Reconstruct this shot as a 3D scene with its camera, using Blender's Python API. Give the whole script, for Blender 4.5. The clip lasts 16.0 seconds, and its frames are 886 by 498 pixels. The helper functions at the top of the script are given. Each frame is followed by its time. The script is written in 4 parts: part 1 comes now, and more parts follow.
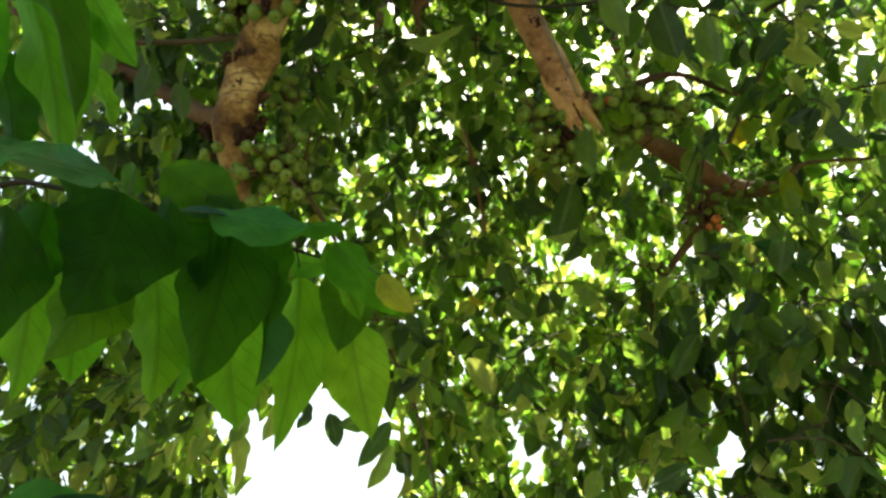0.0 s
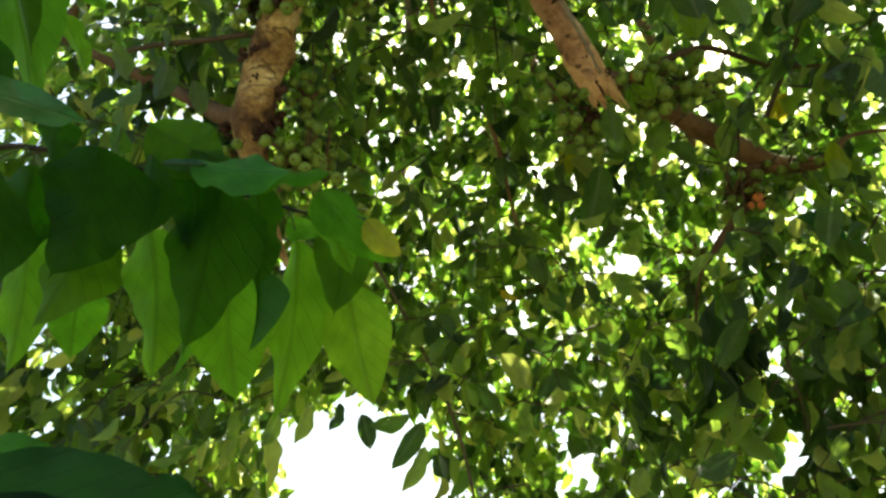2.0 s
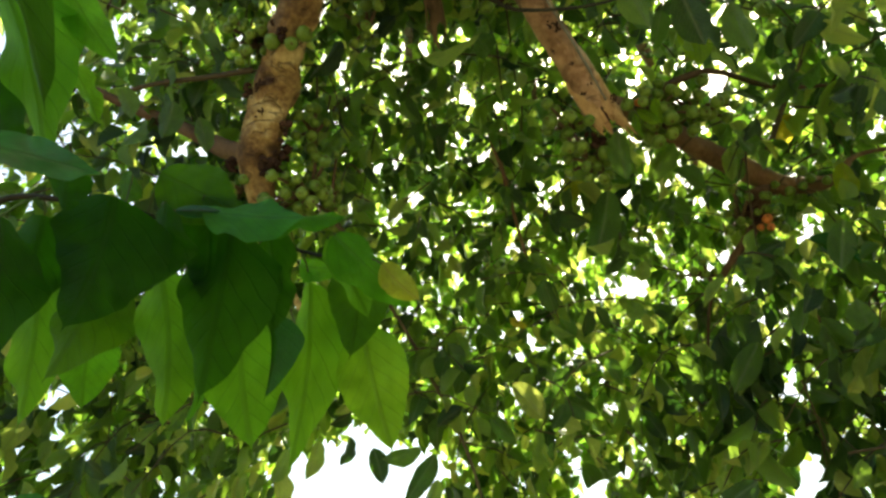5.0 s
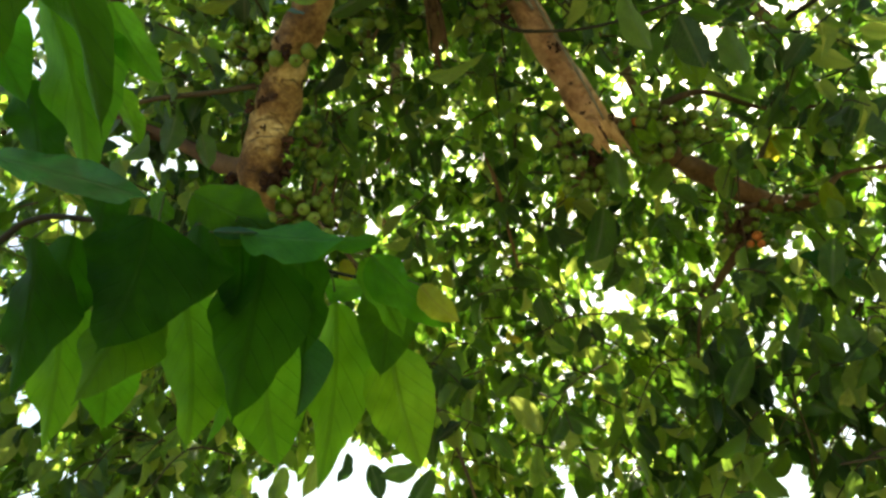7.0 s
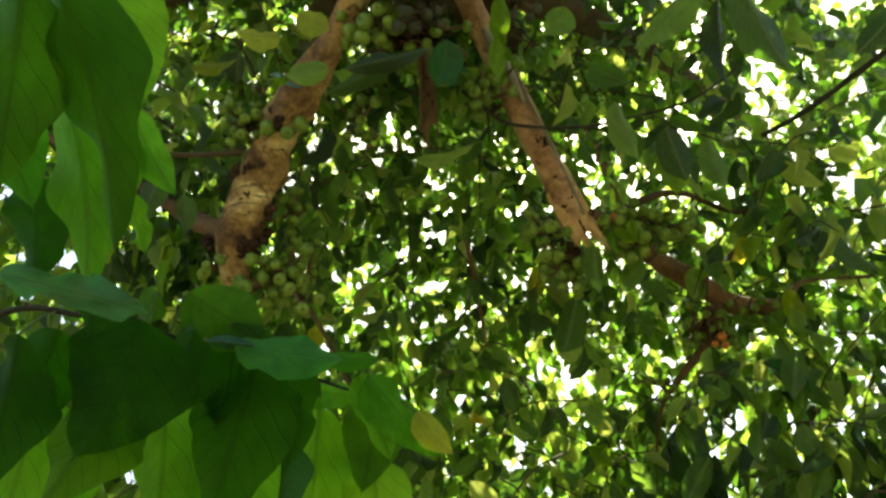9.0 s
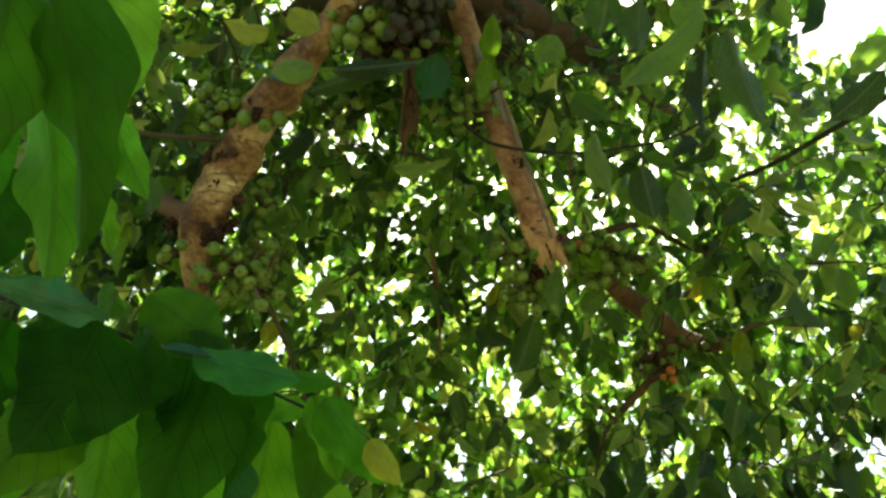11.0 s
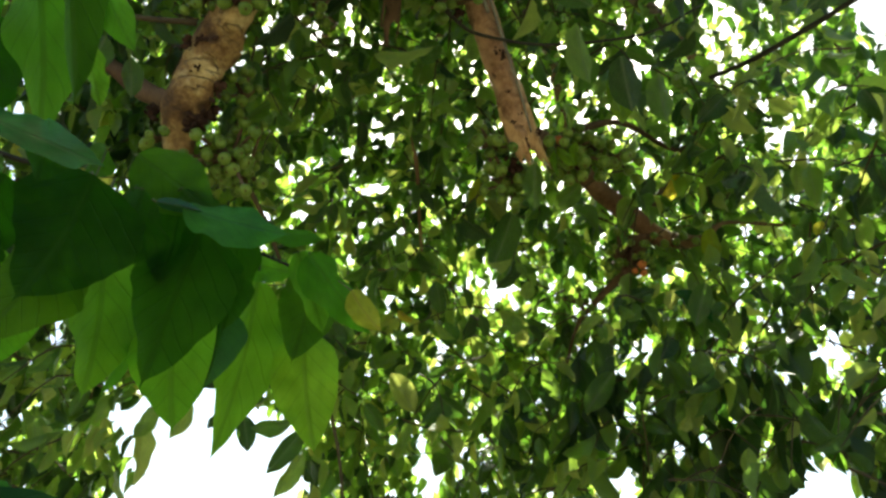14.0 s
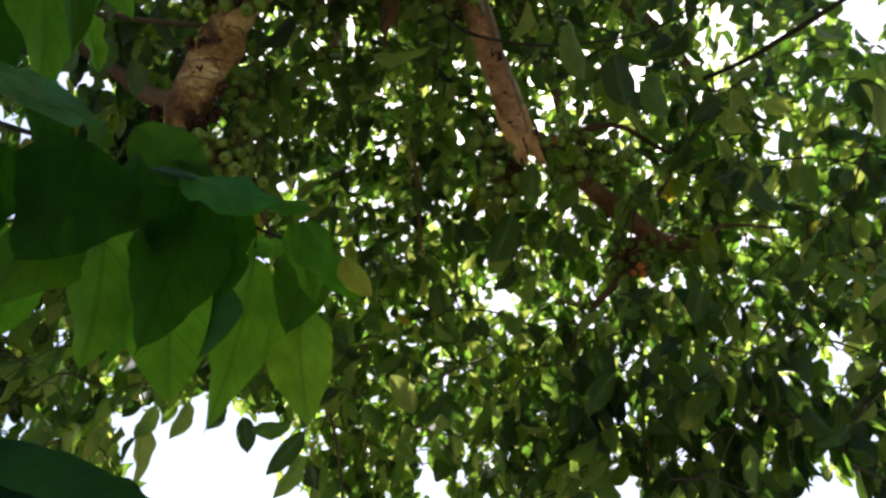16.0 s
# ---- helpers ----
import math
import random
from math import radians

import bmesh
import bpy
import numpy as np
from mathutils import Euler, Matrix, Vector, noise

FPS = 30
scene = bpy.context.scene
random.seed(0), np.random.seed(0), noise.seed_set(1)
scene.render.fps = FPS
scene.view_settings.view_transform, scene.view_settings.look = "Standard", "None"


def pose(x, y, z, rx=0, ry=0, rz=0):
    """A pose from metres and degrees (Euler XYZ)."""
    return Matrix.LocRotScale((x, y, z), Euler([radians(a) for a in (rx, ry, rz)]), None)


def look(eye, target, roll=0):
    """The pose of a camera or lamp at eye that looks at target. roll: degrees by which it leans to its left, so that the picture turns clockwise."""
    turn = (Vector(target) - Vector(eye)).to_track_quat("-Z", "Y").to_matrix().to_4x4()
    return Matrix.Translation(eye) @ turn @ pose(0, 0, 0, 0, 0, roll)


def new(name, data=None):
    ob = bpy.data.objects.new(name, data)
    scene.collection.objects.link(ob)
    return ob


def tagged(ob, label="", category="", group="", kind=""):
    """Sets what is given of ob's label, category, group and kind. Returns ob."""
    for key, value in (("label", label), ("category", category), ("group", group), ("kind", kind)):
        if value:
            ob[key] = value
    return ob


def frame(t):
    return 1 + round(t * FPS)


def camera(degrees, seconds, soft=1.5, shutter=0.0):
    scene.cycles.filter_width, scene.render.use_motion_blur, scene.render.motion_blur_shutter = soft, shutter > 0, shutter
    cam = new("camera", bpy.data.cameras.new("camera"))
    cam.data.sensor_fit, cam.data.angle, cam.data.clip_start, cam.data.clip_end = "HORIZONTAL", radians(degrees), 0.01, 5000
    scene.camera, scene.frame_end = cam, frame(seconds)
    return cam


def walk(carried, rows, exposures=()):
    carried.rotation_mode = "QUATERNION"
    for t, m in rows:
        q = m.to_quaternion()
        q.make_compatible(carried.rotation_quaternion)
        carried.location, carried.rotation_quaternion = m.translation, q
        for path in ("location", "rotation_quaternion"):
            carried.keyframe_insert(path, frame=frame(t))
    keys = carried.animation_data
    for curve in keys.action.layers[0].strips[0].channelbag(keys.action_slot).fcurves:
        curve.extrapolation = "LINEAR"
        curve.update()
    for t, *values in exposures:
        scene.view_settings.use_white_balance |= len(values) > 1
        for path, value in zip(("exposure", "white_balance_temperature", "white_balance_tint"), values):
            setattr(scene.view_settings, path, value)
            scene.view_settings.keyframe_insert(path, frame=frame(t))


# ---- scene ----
cam = camera(65.2, 16.0, soft=2.7)
PATH = [
    (0, (0.181, -0.035, 1.611), (-0.024, 1.689, 2.603), 3.3),
    (0.5, (0.173, 0.006, 1.567), (-0.047, 1.727, 2.563), 3.0),
    (1, (0.178, 0.03, 1.565), (-0.073, 1.737, 2.576), 2.7),
    (1.5, (0.219, 0.049, 1.563), (-0.095, 1.73, 2.599), 3.4),
    (2, (0.241, 0.059, 1.558), (-0.117, 1.72, 2.613), 3.7),
    (2.5, (0.239, 0.068, 1.561), (-0.132, 1.722, 2.621), 3.2),
    (3, (0.243, 0.064, 1.57), (-0.141, 1.724, 2.617), 3.0),
    (3.5, (0.241, 0.057, 1.583), (-0.144, 1.727, 2.615), 2.7),
    (4, (0.24, 0.06, 1.588), (-0.145, 1.725, 2.626), 2.6),
    (4.5, (0.235, 0.059, 1.582), (-0.14, 1.699, 2.662), 2.6),
    (7, (0.158, 0.026, 1.583), (-0.114, 1.65, 2.717), 0.9),
    (7.5, (0.151, 0.029, 1.573), (-0.109, 1.668, 2.69), 0.5),
    (8, (0.153, 0.03, 1.578), (-0.09, 1.649, 2.727), 1.3),
    (8.5, (0.12, 0.002, 1.612), (-0.061, 1.596, 2.808), 1.6),
    (9, (0.112, -0.031, 1.652), (-0.027, 1.534, 2.889), 3.0),
    (11.5, (0.096, -0.056, 1.683), (0.081, 1.526, 2.907), 7.0),
    (12, (0.095, -0.054, 1.667), (0.092, 1.539, 2.877), 6.9),
    (12.5, (0.097, -0.064, 1.658), (0.116, 1.556, 2.831), 6.5),
    (13, (0.114, -0.066, 1.64), (0.13, 1.579, 2.776), 6.7),
    (13.5, (0.119, -0.065, 1.626), (0.143, 1.61, 2.72), 6.5),
    (14, (0.11, -0.054, 1.612), (0.16, 1.655, 2.65), 5.9),
    (14.5, (0.1, -0.037, 1.577), (0.171, 1.69, 2.584), 5.3),
    (15, (0.095, -0.02, 1.548), (0.173, 1.695, 2.574), 4.9),
    (15.5, (0.097, -0.019, 1.553), (0.167, 1.667, 2.627), 5.1),
    (16, (0.135, -0.033, 1.551), (0.159, 1.637, 2.651), 6.1),
]
EXPOSURES = [(0.0, 2.18, 6950, -4), (4.5, 2.15, 7050, -4), (7.0, 2.15, 7200, -6), (9.0, 2.12, 7200, -9), (12.0, 2.14, 6450, -12), (13.5, 2.05, 6350, -4), (14.5, 1.87, 6250, 6), (15.0, 1.57, 6050, 17), (16.0, 1.36, 6050, 15)]
walk(cam, [(t, look(eye, target, roll)) for t, eye, target, roll in PATH], EXPOSURES)

# ---- light: a high sun beyond the crown, bright hazy sky ----
SUN_ELEVATION, SUN_AZIMUTH = radians(58), radians(8)   # azimuth from +y towards +x
world = bpy.data.worlds.new("sky")
scene.world = world
world.use_nodes = True
wn = world.node_tree.nodes
sky = wn.new("ShaderNodeTexSky")
sky.sky_type, sky.sun_disc = "NISHITA", False
sky.sun_elevation, sky.sun_rotation = SUN_ELEVATION, SUN_AZIMUTH
sky.dust_density, sky.air_density = 4.0, 1.0
wn["Background"].inputs[1].default_value = 0.09
world.node_tree.links.new(sky.outputs[0], wn["Background"].inputs[0])
sun = new("sun", bpy.data.lights.new("sun", "SUN"))
sun.data.energy, sun.data.angle, sun.data.color = 5.0, radians(0.6), (1.0, 0.94, 0.82)
sun_way = Vector((math.sin(SUN_AZIMUTH) * math.cos(SUN_ELEVATION), math.cos(SUN_AZIMUTH) * math.cos(SUN_ELEVATION), math.sin(SUN_ELEVATION)))
sun.matrix_world = look(sun_way * 30, (0, 0, 0))


# ---- materials ----
def material(name):
    m = bpy.data.materials.new(name)
    m.use_nodes = True
    nodes = m.node_tree.nodes
    nodes.clear()
    out = nodes.new("ShaderNodeOutputMaterial")

    def add(kind, inputs=None, operation=""):
        n = nodes.new("ShaderNode" + kind)
        if operation:
            n.operation = operation
        for key, value in (inputs or {}).items():
            if isinstance(value, bpy.types.NodeSocket):
                m.node_tree.links.new(value, n.inputs[key])
            else:
                n.inputs[key].default_value = value
        return n

    return m, add, out


def ramp(add, fac, stops):
    n = add("ValToRGB", {0: fac})
    e = n.color_ramp.elements
    while len(e) < len(stops):
        e.new(0.5)
    for el, (at, colour) in zip(e, stops):
        el.position, el.color = at, (*colour, 1)
    return n.outputs[0]


def leaf_material(name, tones, through_tones, share, gloss, veins, vein_tone, shine=0.4):
    """A leaf: reflecting blade, light passing through, side veins along its own length and width."""
    m, add, out = material(name)
    info, island = add("ObjectInfo"), add("NewGeometry")
    both = add("Math", {0: info.outputs["Random"], 1: island.outputs["Random Per Island"]}, operation="ADD")
    rnd = add("Math", {0: both.outputs[0]}, operation="FRACT").outputs[0]
    pos = add("TexCoord")
    uv = add("SeparateXYZ", {0: pos.outputs["UV"]})
    side = add("Math", {0: uv.outputs[0], 1: 0.5}, operation="SUBTRACT")
    side = add("Math", {0: side.outputs[0]}, operation="ABSOLUTE").outputs[0]
    slope = add("Math", {0: side, 1: -0.75, 2: uv.outputs[1]}, operation="MULTIPLY_ADD").outputs[0]
    beat = add("Math", {0: slope, 1: veins}, operation="MULTIPLY")
    beat = add("Math", {0: beat.outputs[0], 1: 1.0}, operation="PINGPONG").outputs[0]
    rib = add("MapRange", {0: beat, 1: 0.0, 2: 0.16, 3: 1.0, 4: 0.0}).outputs[0]
    mid = add("MapRange", {0: side, 1: 0.012, 2: 0.04, 3: 1.6, 4: 0.0}).outputs[0]
    vein = add("Math", {0: rib, 1: mid}, operation="MAXIMUM").outputs[0]
    blotch = add("TexNoise", {"Vector": pos.outputs["Object"], "Scale": 22.0, "Detail": 4.0, "Roughness": 0.6}).outputs[0]
    grain = add("TexNoise", {"Vector": pos.outputs["Object"], "Scale": 160.0, "Detail": 3.0}).outputs[0]
    mixed = add("Math", {0: blotch, 1: 0.35, 2: rnd}, operation="MULTIPLY_ADD").outputs[0]
    mixed = add("Math", {0: mixed, 1: 0.17}, operation="SUBTRACT").outputs[0]
    base = ramp(add, mixed, tones)
    thru = ramp(add, mixed, through_tones)
    light = add("MapRange", {0: grain, 1: 0.3, 2: 0.7, 3: 0.8, 4: 1.15}).outputs[0]
    base = add("VectorMath", {0: base, "Scale": light}, operation="SCALE").outputs[0]
    base = add("MixRGB", {0: add("Math", {0: vein, 1: 0.45}, operation="MULTIPLY").outputs[0], 1: base, 2: (*vein_tone, 1)}).outputs[0]
    shade = add("MapRange", {0: vein, 1: 0.0, 2: 1.0, 3: 1.0, 4: 0.76}).outputs[0]
    # soft mottling of the through-light, painted in for shadows of overlapping leaves
    overlap_shade = add("TexNoise", {"Vector": pos.outputs["Object"], "Scale": 3.5, "Detail": 2.0}).outputs[0]
    overlap_shade = add("MapRange", {0: overlap_shade, 1: 0.3, 2: 0.7, 3: 0.78, 4: 1.16}).outputs[0]
    shade = add("Math", {0: shade, 1: overlap_shade}, operation="MULTIPLY").outputs[0]
    thru = add("VectorMath", {0: thru, "Scale": shade}, operation="SCALE").outputs[0]
    bump = add("Bump", {"Strength": 0.45, "Distance": 0.003, "Height": add("Math", {0: grain, 1: vein}, operation="SUBTRACT").outputs[0]})
    body = add("BsdfPrincipled", {"Base Color": base, "Roughness": gloss, "Normal": bump.outputs[0], "IOR": 1.4, "Specular IOR Level": shine})
    lit = add("BsdfTranslucent", {"Color": thru, "Normal": bump.outputs[0]})
    mix = add("MixShader", {0: share, 1: body.outputs[0], 2: lit.outputs[0]})
    m.node_tree.links.new(mix.outputs[0], out.inputs[0])
    return m


def plain_material(name, stops, scale, rough, bump, stretch=(1, 1, 1), fine=90.0):
    """A mottled solid: two scales of variation and relief."""
    m, add, out = material(name)
    info = add("ObjectInfo")
    pos = add("TexCoord")
    at = add("VectorMath", {0: pos.outputs["Object"], 1: stretch}, operation="MULTIPLY").outputs[0]
    big = add("TexNoise", {"Vector": at, "Scale": scale, "Detail": 5.0, "Roughness": 0.62}).outputs[0]
    small = add("TexNoise", {"Vector": at, "Scale": fine, "Detail": 4.0, "Roughness": 0.7}).outputs[0]
    mix = add("Math", {0: small, 1: 0.45, 2: big}, operation="MULTIPLY_ADD").outputs[0]
    shift = add("Math", {0: info.outputs["Random"], 1: 0.22, 2: mix}, operation="MULTIPLY_ADD").outputs[0]
    fac = add("MapRange", {0: shift, 1: 0.45, 2: 1.15}).outputs[0]
    b = add("Bump", {"Strength": bump, "Distance": 0.006, "Height": mix})
    body = add("BsdfPrincipled", {"Base Color": ramp(add, fac, stops), "Roughness": rough, "Normal": b.outputs[0], "Specular IOR Level": 0.25})
    m.node_tree.links.new(body.outputs[0], out.inputs[0])
    return m


CROWN = leaf_material("crown_leaf",
                      [(0.0, (0.012, 0.034, 0.010)), (0.4, (0.036, 0.080, 0.020)), (0.8, (0.085, 0.165, 0.038)), (1.0, (0.145, 0.21, 0.05))],
                      [(0.0, (0.03, 0.085, 0.012)), (0.42, (0.208, 0.43, 0.032)), (0.8, (0.465, 0.70, 0.077)), (1.0, (0.77, 0.82, 0.16))],
                      0.50, 0.33, 20.0, (0.22, 0.28, 0.12), 0.75)
# next four: dark to bright sapling leaves, shade and light put into colour
SPRAY_SHADED = leaf_material("broad_leaf",
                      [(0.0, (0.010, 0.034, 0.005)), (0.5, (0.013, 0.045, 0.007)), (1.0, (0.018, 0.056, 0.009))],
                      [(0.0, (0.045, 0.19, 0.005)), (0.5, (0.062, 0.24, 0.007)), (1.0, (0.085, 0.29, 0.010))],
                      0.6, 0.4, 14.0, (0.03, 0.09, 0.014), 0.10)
FRESH_LIT = leaf_material("fresh_lit_broad_leaf",
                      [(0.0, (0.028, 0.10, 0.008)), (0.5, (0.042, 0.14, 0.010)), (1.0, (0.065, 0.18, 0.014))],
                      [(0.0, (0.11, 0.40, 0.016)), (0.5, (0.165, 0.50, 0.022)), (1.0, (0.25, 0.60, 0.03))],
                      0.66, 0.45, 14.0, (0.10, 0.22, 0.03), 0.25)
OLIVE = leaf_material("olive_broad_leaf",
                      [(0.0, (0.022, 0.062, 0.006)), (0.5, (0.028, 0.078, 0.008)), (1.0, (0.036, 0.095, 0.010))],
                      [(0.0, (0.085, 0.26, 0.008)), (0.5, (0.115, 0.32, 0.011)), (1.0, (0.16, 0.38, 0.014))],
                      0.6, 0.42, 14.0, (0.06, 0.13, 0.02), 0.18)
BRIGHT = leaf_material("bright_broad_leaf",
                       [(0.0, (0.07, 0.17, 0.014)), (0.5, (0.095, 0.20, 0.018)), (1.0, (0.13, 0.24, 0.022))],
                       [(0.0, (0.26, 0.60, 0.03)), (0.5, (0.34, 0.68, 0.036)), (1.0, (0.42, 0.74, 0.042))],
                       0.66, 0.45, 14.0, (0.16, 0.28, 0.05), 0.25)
# glossy leaf whose base colour also carries the blue of reflected sky
SKY_SHEEN = leaf_material("sky_sheen_broad_leaf",
                      [(0.0, (0.012, 0.06, 0.028)), (0.5, (0.018, 0.08, 0.036)), (1.0, (0.026, 0.10, 0.045))],
                      [(0.0, (0.04, 0.22, 0.04)), (0.5, (0.06, 0.28, 0.05)), (1.0, (0.09, 0.35, 0.06))],
                      0.4, 0.24, 14.0, (0.04, 0.12, 0.06), 1.0)
TEAL = leaf_material("teal_broad_leaf",
                     [(0.0, (0.020, 0.085, 0.040)), (0.5, (0.028, 0.11, 0.050)), (1.0, (0.04, 0.14, 0.062))],
                     [(0.0, (0.10, 0.46, 0.035)), (0.5, (0.14, 0.55, 0.045)), (1.0, (0.18, 0.62, 0.06))],
                     0.62, 0.36, 14.0, (0.06, 0.17, 0.08), 0.4)
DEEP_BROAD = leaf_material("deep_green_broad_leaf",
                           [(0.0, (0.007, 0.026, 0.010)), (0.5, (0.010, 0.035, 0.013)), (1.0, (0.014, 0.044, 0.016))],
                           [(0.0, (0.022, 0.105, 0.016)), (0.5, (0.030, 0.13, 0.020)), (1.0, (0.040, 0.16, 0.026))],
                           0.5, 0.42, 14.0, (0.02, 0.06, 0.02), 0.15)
# darker copy of the crown leaf: shade under other leaves put into its colour
CROWN_SHADED = leaf_material("shaded_crown_leaf",
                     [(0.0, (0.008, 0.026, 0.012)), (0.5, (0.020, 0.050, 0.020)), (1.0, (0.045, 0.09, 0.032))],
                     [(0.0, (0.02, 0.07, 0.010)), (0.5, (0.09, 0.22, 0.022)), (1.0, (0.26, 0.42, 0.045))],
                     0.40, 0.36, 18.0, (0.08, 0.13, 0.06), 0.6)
# paler copy of the crown leaf: sunshine on the far layer put into colour
OUTER_SUNLIT = leaf_material("sunlit_outer_leaf",
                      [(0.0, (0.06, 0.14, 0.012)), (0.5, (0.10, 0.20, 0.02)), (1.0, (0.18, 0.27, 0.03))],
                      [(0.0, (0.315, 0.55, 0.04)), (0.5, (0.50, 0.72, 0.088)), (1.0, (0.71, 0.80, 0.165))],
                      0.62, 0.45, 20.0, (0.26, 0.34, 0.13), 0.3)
YOUNG = leaf_material("young_crown_leaf",
                      [(0.0, (0.06, 0.13, 0.015)), (1.0, (0.11, 0.20, 0.02))],
                      [(0.0, (0.25, 0.55, 0.02)), (1.0, (0.45, 0.70, 0.03))],
                      0.55, 0.45, 16.0, (0.16, 0.26, 0.05))
WAXY = leaf_material("waxy_broad_leaf",
                     [(0.0, (0.010, 0.050, 0.014)), (0.5, (0.014, 0.068, 0.018)), (1.0, (0.022, 0.09, 0.024))],
                     [(0.0, (0.04, 0.22, 0.01)), (0.5, (0.07, 0.30, 0.012)), (1.0, (0.11, 0.39, 0.016))],
                     0.45, 0.26, 14.0, (0.05, 0.14, 0.03), 0.5)
YELLOW = leaf_material("yellowing_leaf",
                       [(0.0, (0.20, 0.24, 0.02)), (0.6, (0.28, 0.28, 0.03)), (1.0, (0.34, 0.28, 0.03))],
                       [(0.0, (0.5, 0.66, 0.03)), (0.6, (0.66, 0.66, 0.05)), (1.0, (0.72, 0.60, 0.05))],
                       0.5, 0.5, 14.0, (0.35, 0.28, 0.06))
FADING = leaf_material("fading_leaf",
                       [(0.0, (0.16, 0.20, 0.03)), (0.5, (0.20, 0.24, 0.035)), (1.0, (0.25, 0.27, 0.04))],
                       [(0.0, (0.48, 0.60, 0.05)), (0.5, (0.56, 0.66, 0.06)), (1.0, (0.64, 0.68, 0.07))],
                       0.55, 0.45, 14.0, (0.26, 0.28, 0.08))


def bark_material(name, tones):
    """Smooth tan bark: broad pale and rusty patches, dark scars and rings."""
    m, add, out = material(name)
    pos = add("TexCoord").outputs["Object"]
    broad = add("TexNoise", {"Vector": pos, "Scale": 11.0, "Detail": 5.0, "Roughness": 0.6}).outputs[0]
    fine = add("TexNoise", {"Vector": pos, "Scale": 85.0, "Detail": 5.0, "Roughness": 0.7}).outputs[0]
    flat = add("VectorMath", {0: pos, 1: (7, 7, 26)}, operation="MULTIPLY").outputs[0]
    rings = add("TexNoise", {"Vector": flat, "Scale": 1.0, "Detail": 4.0, "Roughness": 0.65}).outputs[0]
    cells = add("TexVoronoi", {"Vector": pos, "Scale": 14.0, "Randomness": 1.0}).outputs["Distance"]
    scar = add("MapRange", {0: cells, 1: 0.12, 2: 0.24, 3: 1.0, 4: 0.0}).outputs[0]
    ring = add("MapRange", {0: rings, 1: 0.58, 2: 0.70}).outputs[0]
    tone = add("Math", {0: fine, 1: 0.35, 2: broad}, operation="MULTIPLY_ADD").outputs[0]
    tone = add("MapRange", {0: tone, 1: 0.48, 2: 0.88}).outputs[0]
    col = ramp(add, tone, tones)
    col = add("MixRGB", {0: add("Math", {0: ring, 1: 0.7}, operation="MULTIPLY").outputs[0], 1: col, 2: (0.10, 0.045, 0.022, 1)}).outputs[0]
    col = add("MixRGB", {0: add("Math", {0: scar, 1: 0.9}, operation="MULTIPLY").outputs[0], 1: col, 2: (0.05, 0.022, 0.012, 1)}).outputs[0]
    thin = add("VectorMath", {0: pos, 1: (5, 5, 19)}, operation="MULTIPLY").outputs[0]
    thin = add("TexNoise", {"Vector": thin, "Scale": 1.0, "Detail": 3.0, "Roughness": 0.55}).outputs[0]
    crack = add("Math", {0: thin, 1: 0.5}, operation="SUBTRACT").outputs[0]
    crack = add("MapRange", {0: add("Math", {0: crack}, operation="ABSOLUTE").outputs[0], 1: 0.004, 2: 0.016, 3: 1.0, 4: 0.0}).outputs[0]
    broken_up = add("MapRange", {0: broad, 1: 0.46, 2: 0.56}).outputs[0]
    crack = add("Math", {0: crack, 1: broken_up}, operation="MULTIPLY").outputs[0]
    col = add("MixRGB", {0: add("Math", {0: crack, 1: 0.5}, operation="MULTIPLY").outputs[0], 1: col, 2: (0.05, 0.022, 0.012, 1)}).outputs[0]
    scar = add("Math", {0: scar, 1: crack}, operation="MAXIMUM").outputs[0]
    high = add("Math", {0: tone, 1: scar}, operation="SUBTRACT").outputs[0]
    bump = add("Bump", {"Strength": 1.0, "Distance": 0.012, "Height": high})
    body = add("BsdfPrincipled", {"Base Color": col, "Roughness": 0.75, "Normal": bump.outputs[0]})
    m.node_tree.links.new(body.outputs[0], out.inputs[0])
    return m


BARK = bark_material("smooth_tan_bark", [(0.0, (0.055, 0.026, 0.011)), (0.3, (0.19, 0.105, 0.038)), (0.6, (0.40, 0.265, 0.105)), (1.0, (0.70, 0.57, 0.30))])
BARK_PALE = bark_material("pinkish_tan_bark", [(0.0, (0.17, 0.085, 0.045)), (0.3, (0.36, 0.205, 0.115)), (0.6, (0.52, 0.33, 0.20)), (1.0, (0.68, 0.50, 0.34))])
BARK_BROWN = plain_material("dull_brown_bark", [(0.0, (0.042, 0.027, 0.016)), (0.5, (0.105, 0.068, 0.04)), (1.0, (0.19, 0.13, 0.08))], 14.0, 0.85, 0.6, (1, 1, 0.5), 120.0)
# darker copy of the brown bark: shade on side limbs put into its colour
BARK_SHADE = plain_material("shaded_brown_bark", [(0.0, (0.035, 0.021, 0.013)), (0.5, (0.088, 0.054, 0.032)), (1.0, (0.17, 0.11, 0.066))], 14.0, 0.85, 0.6, (1, 1, 0.5), 120.0)
BARK_DARK = plain_material("brown_bark", [(0.0, (0.075, 0.040, 0.022)), (0.5, (0.215, 0.125, 0.068)), (1.0, (0.37, 0.25, 0.15))], 14.0, 0.85, 0.6, (1, 1, 0.5), 120.0)
WOOD_RAW = plain_material("splintered_wood", [(0.0, (0.22, 0.115, 0.055)), (0.5, (0.52, 0.335, 0.17)), (1.0, (0.74, 0.54, 0.31))], 20.0, 0.8, 0.7, (1, 1, 0.2), 160.0)
TWIG = plain_material("twig_bark", [(0.0, (0.03, 0.025, 0.014)), (0.5, (0.07, 0.055, 0.03)), (1.0, (0.13, 0.10, 0.05))], 30.0, 0.8, 0.4)
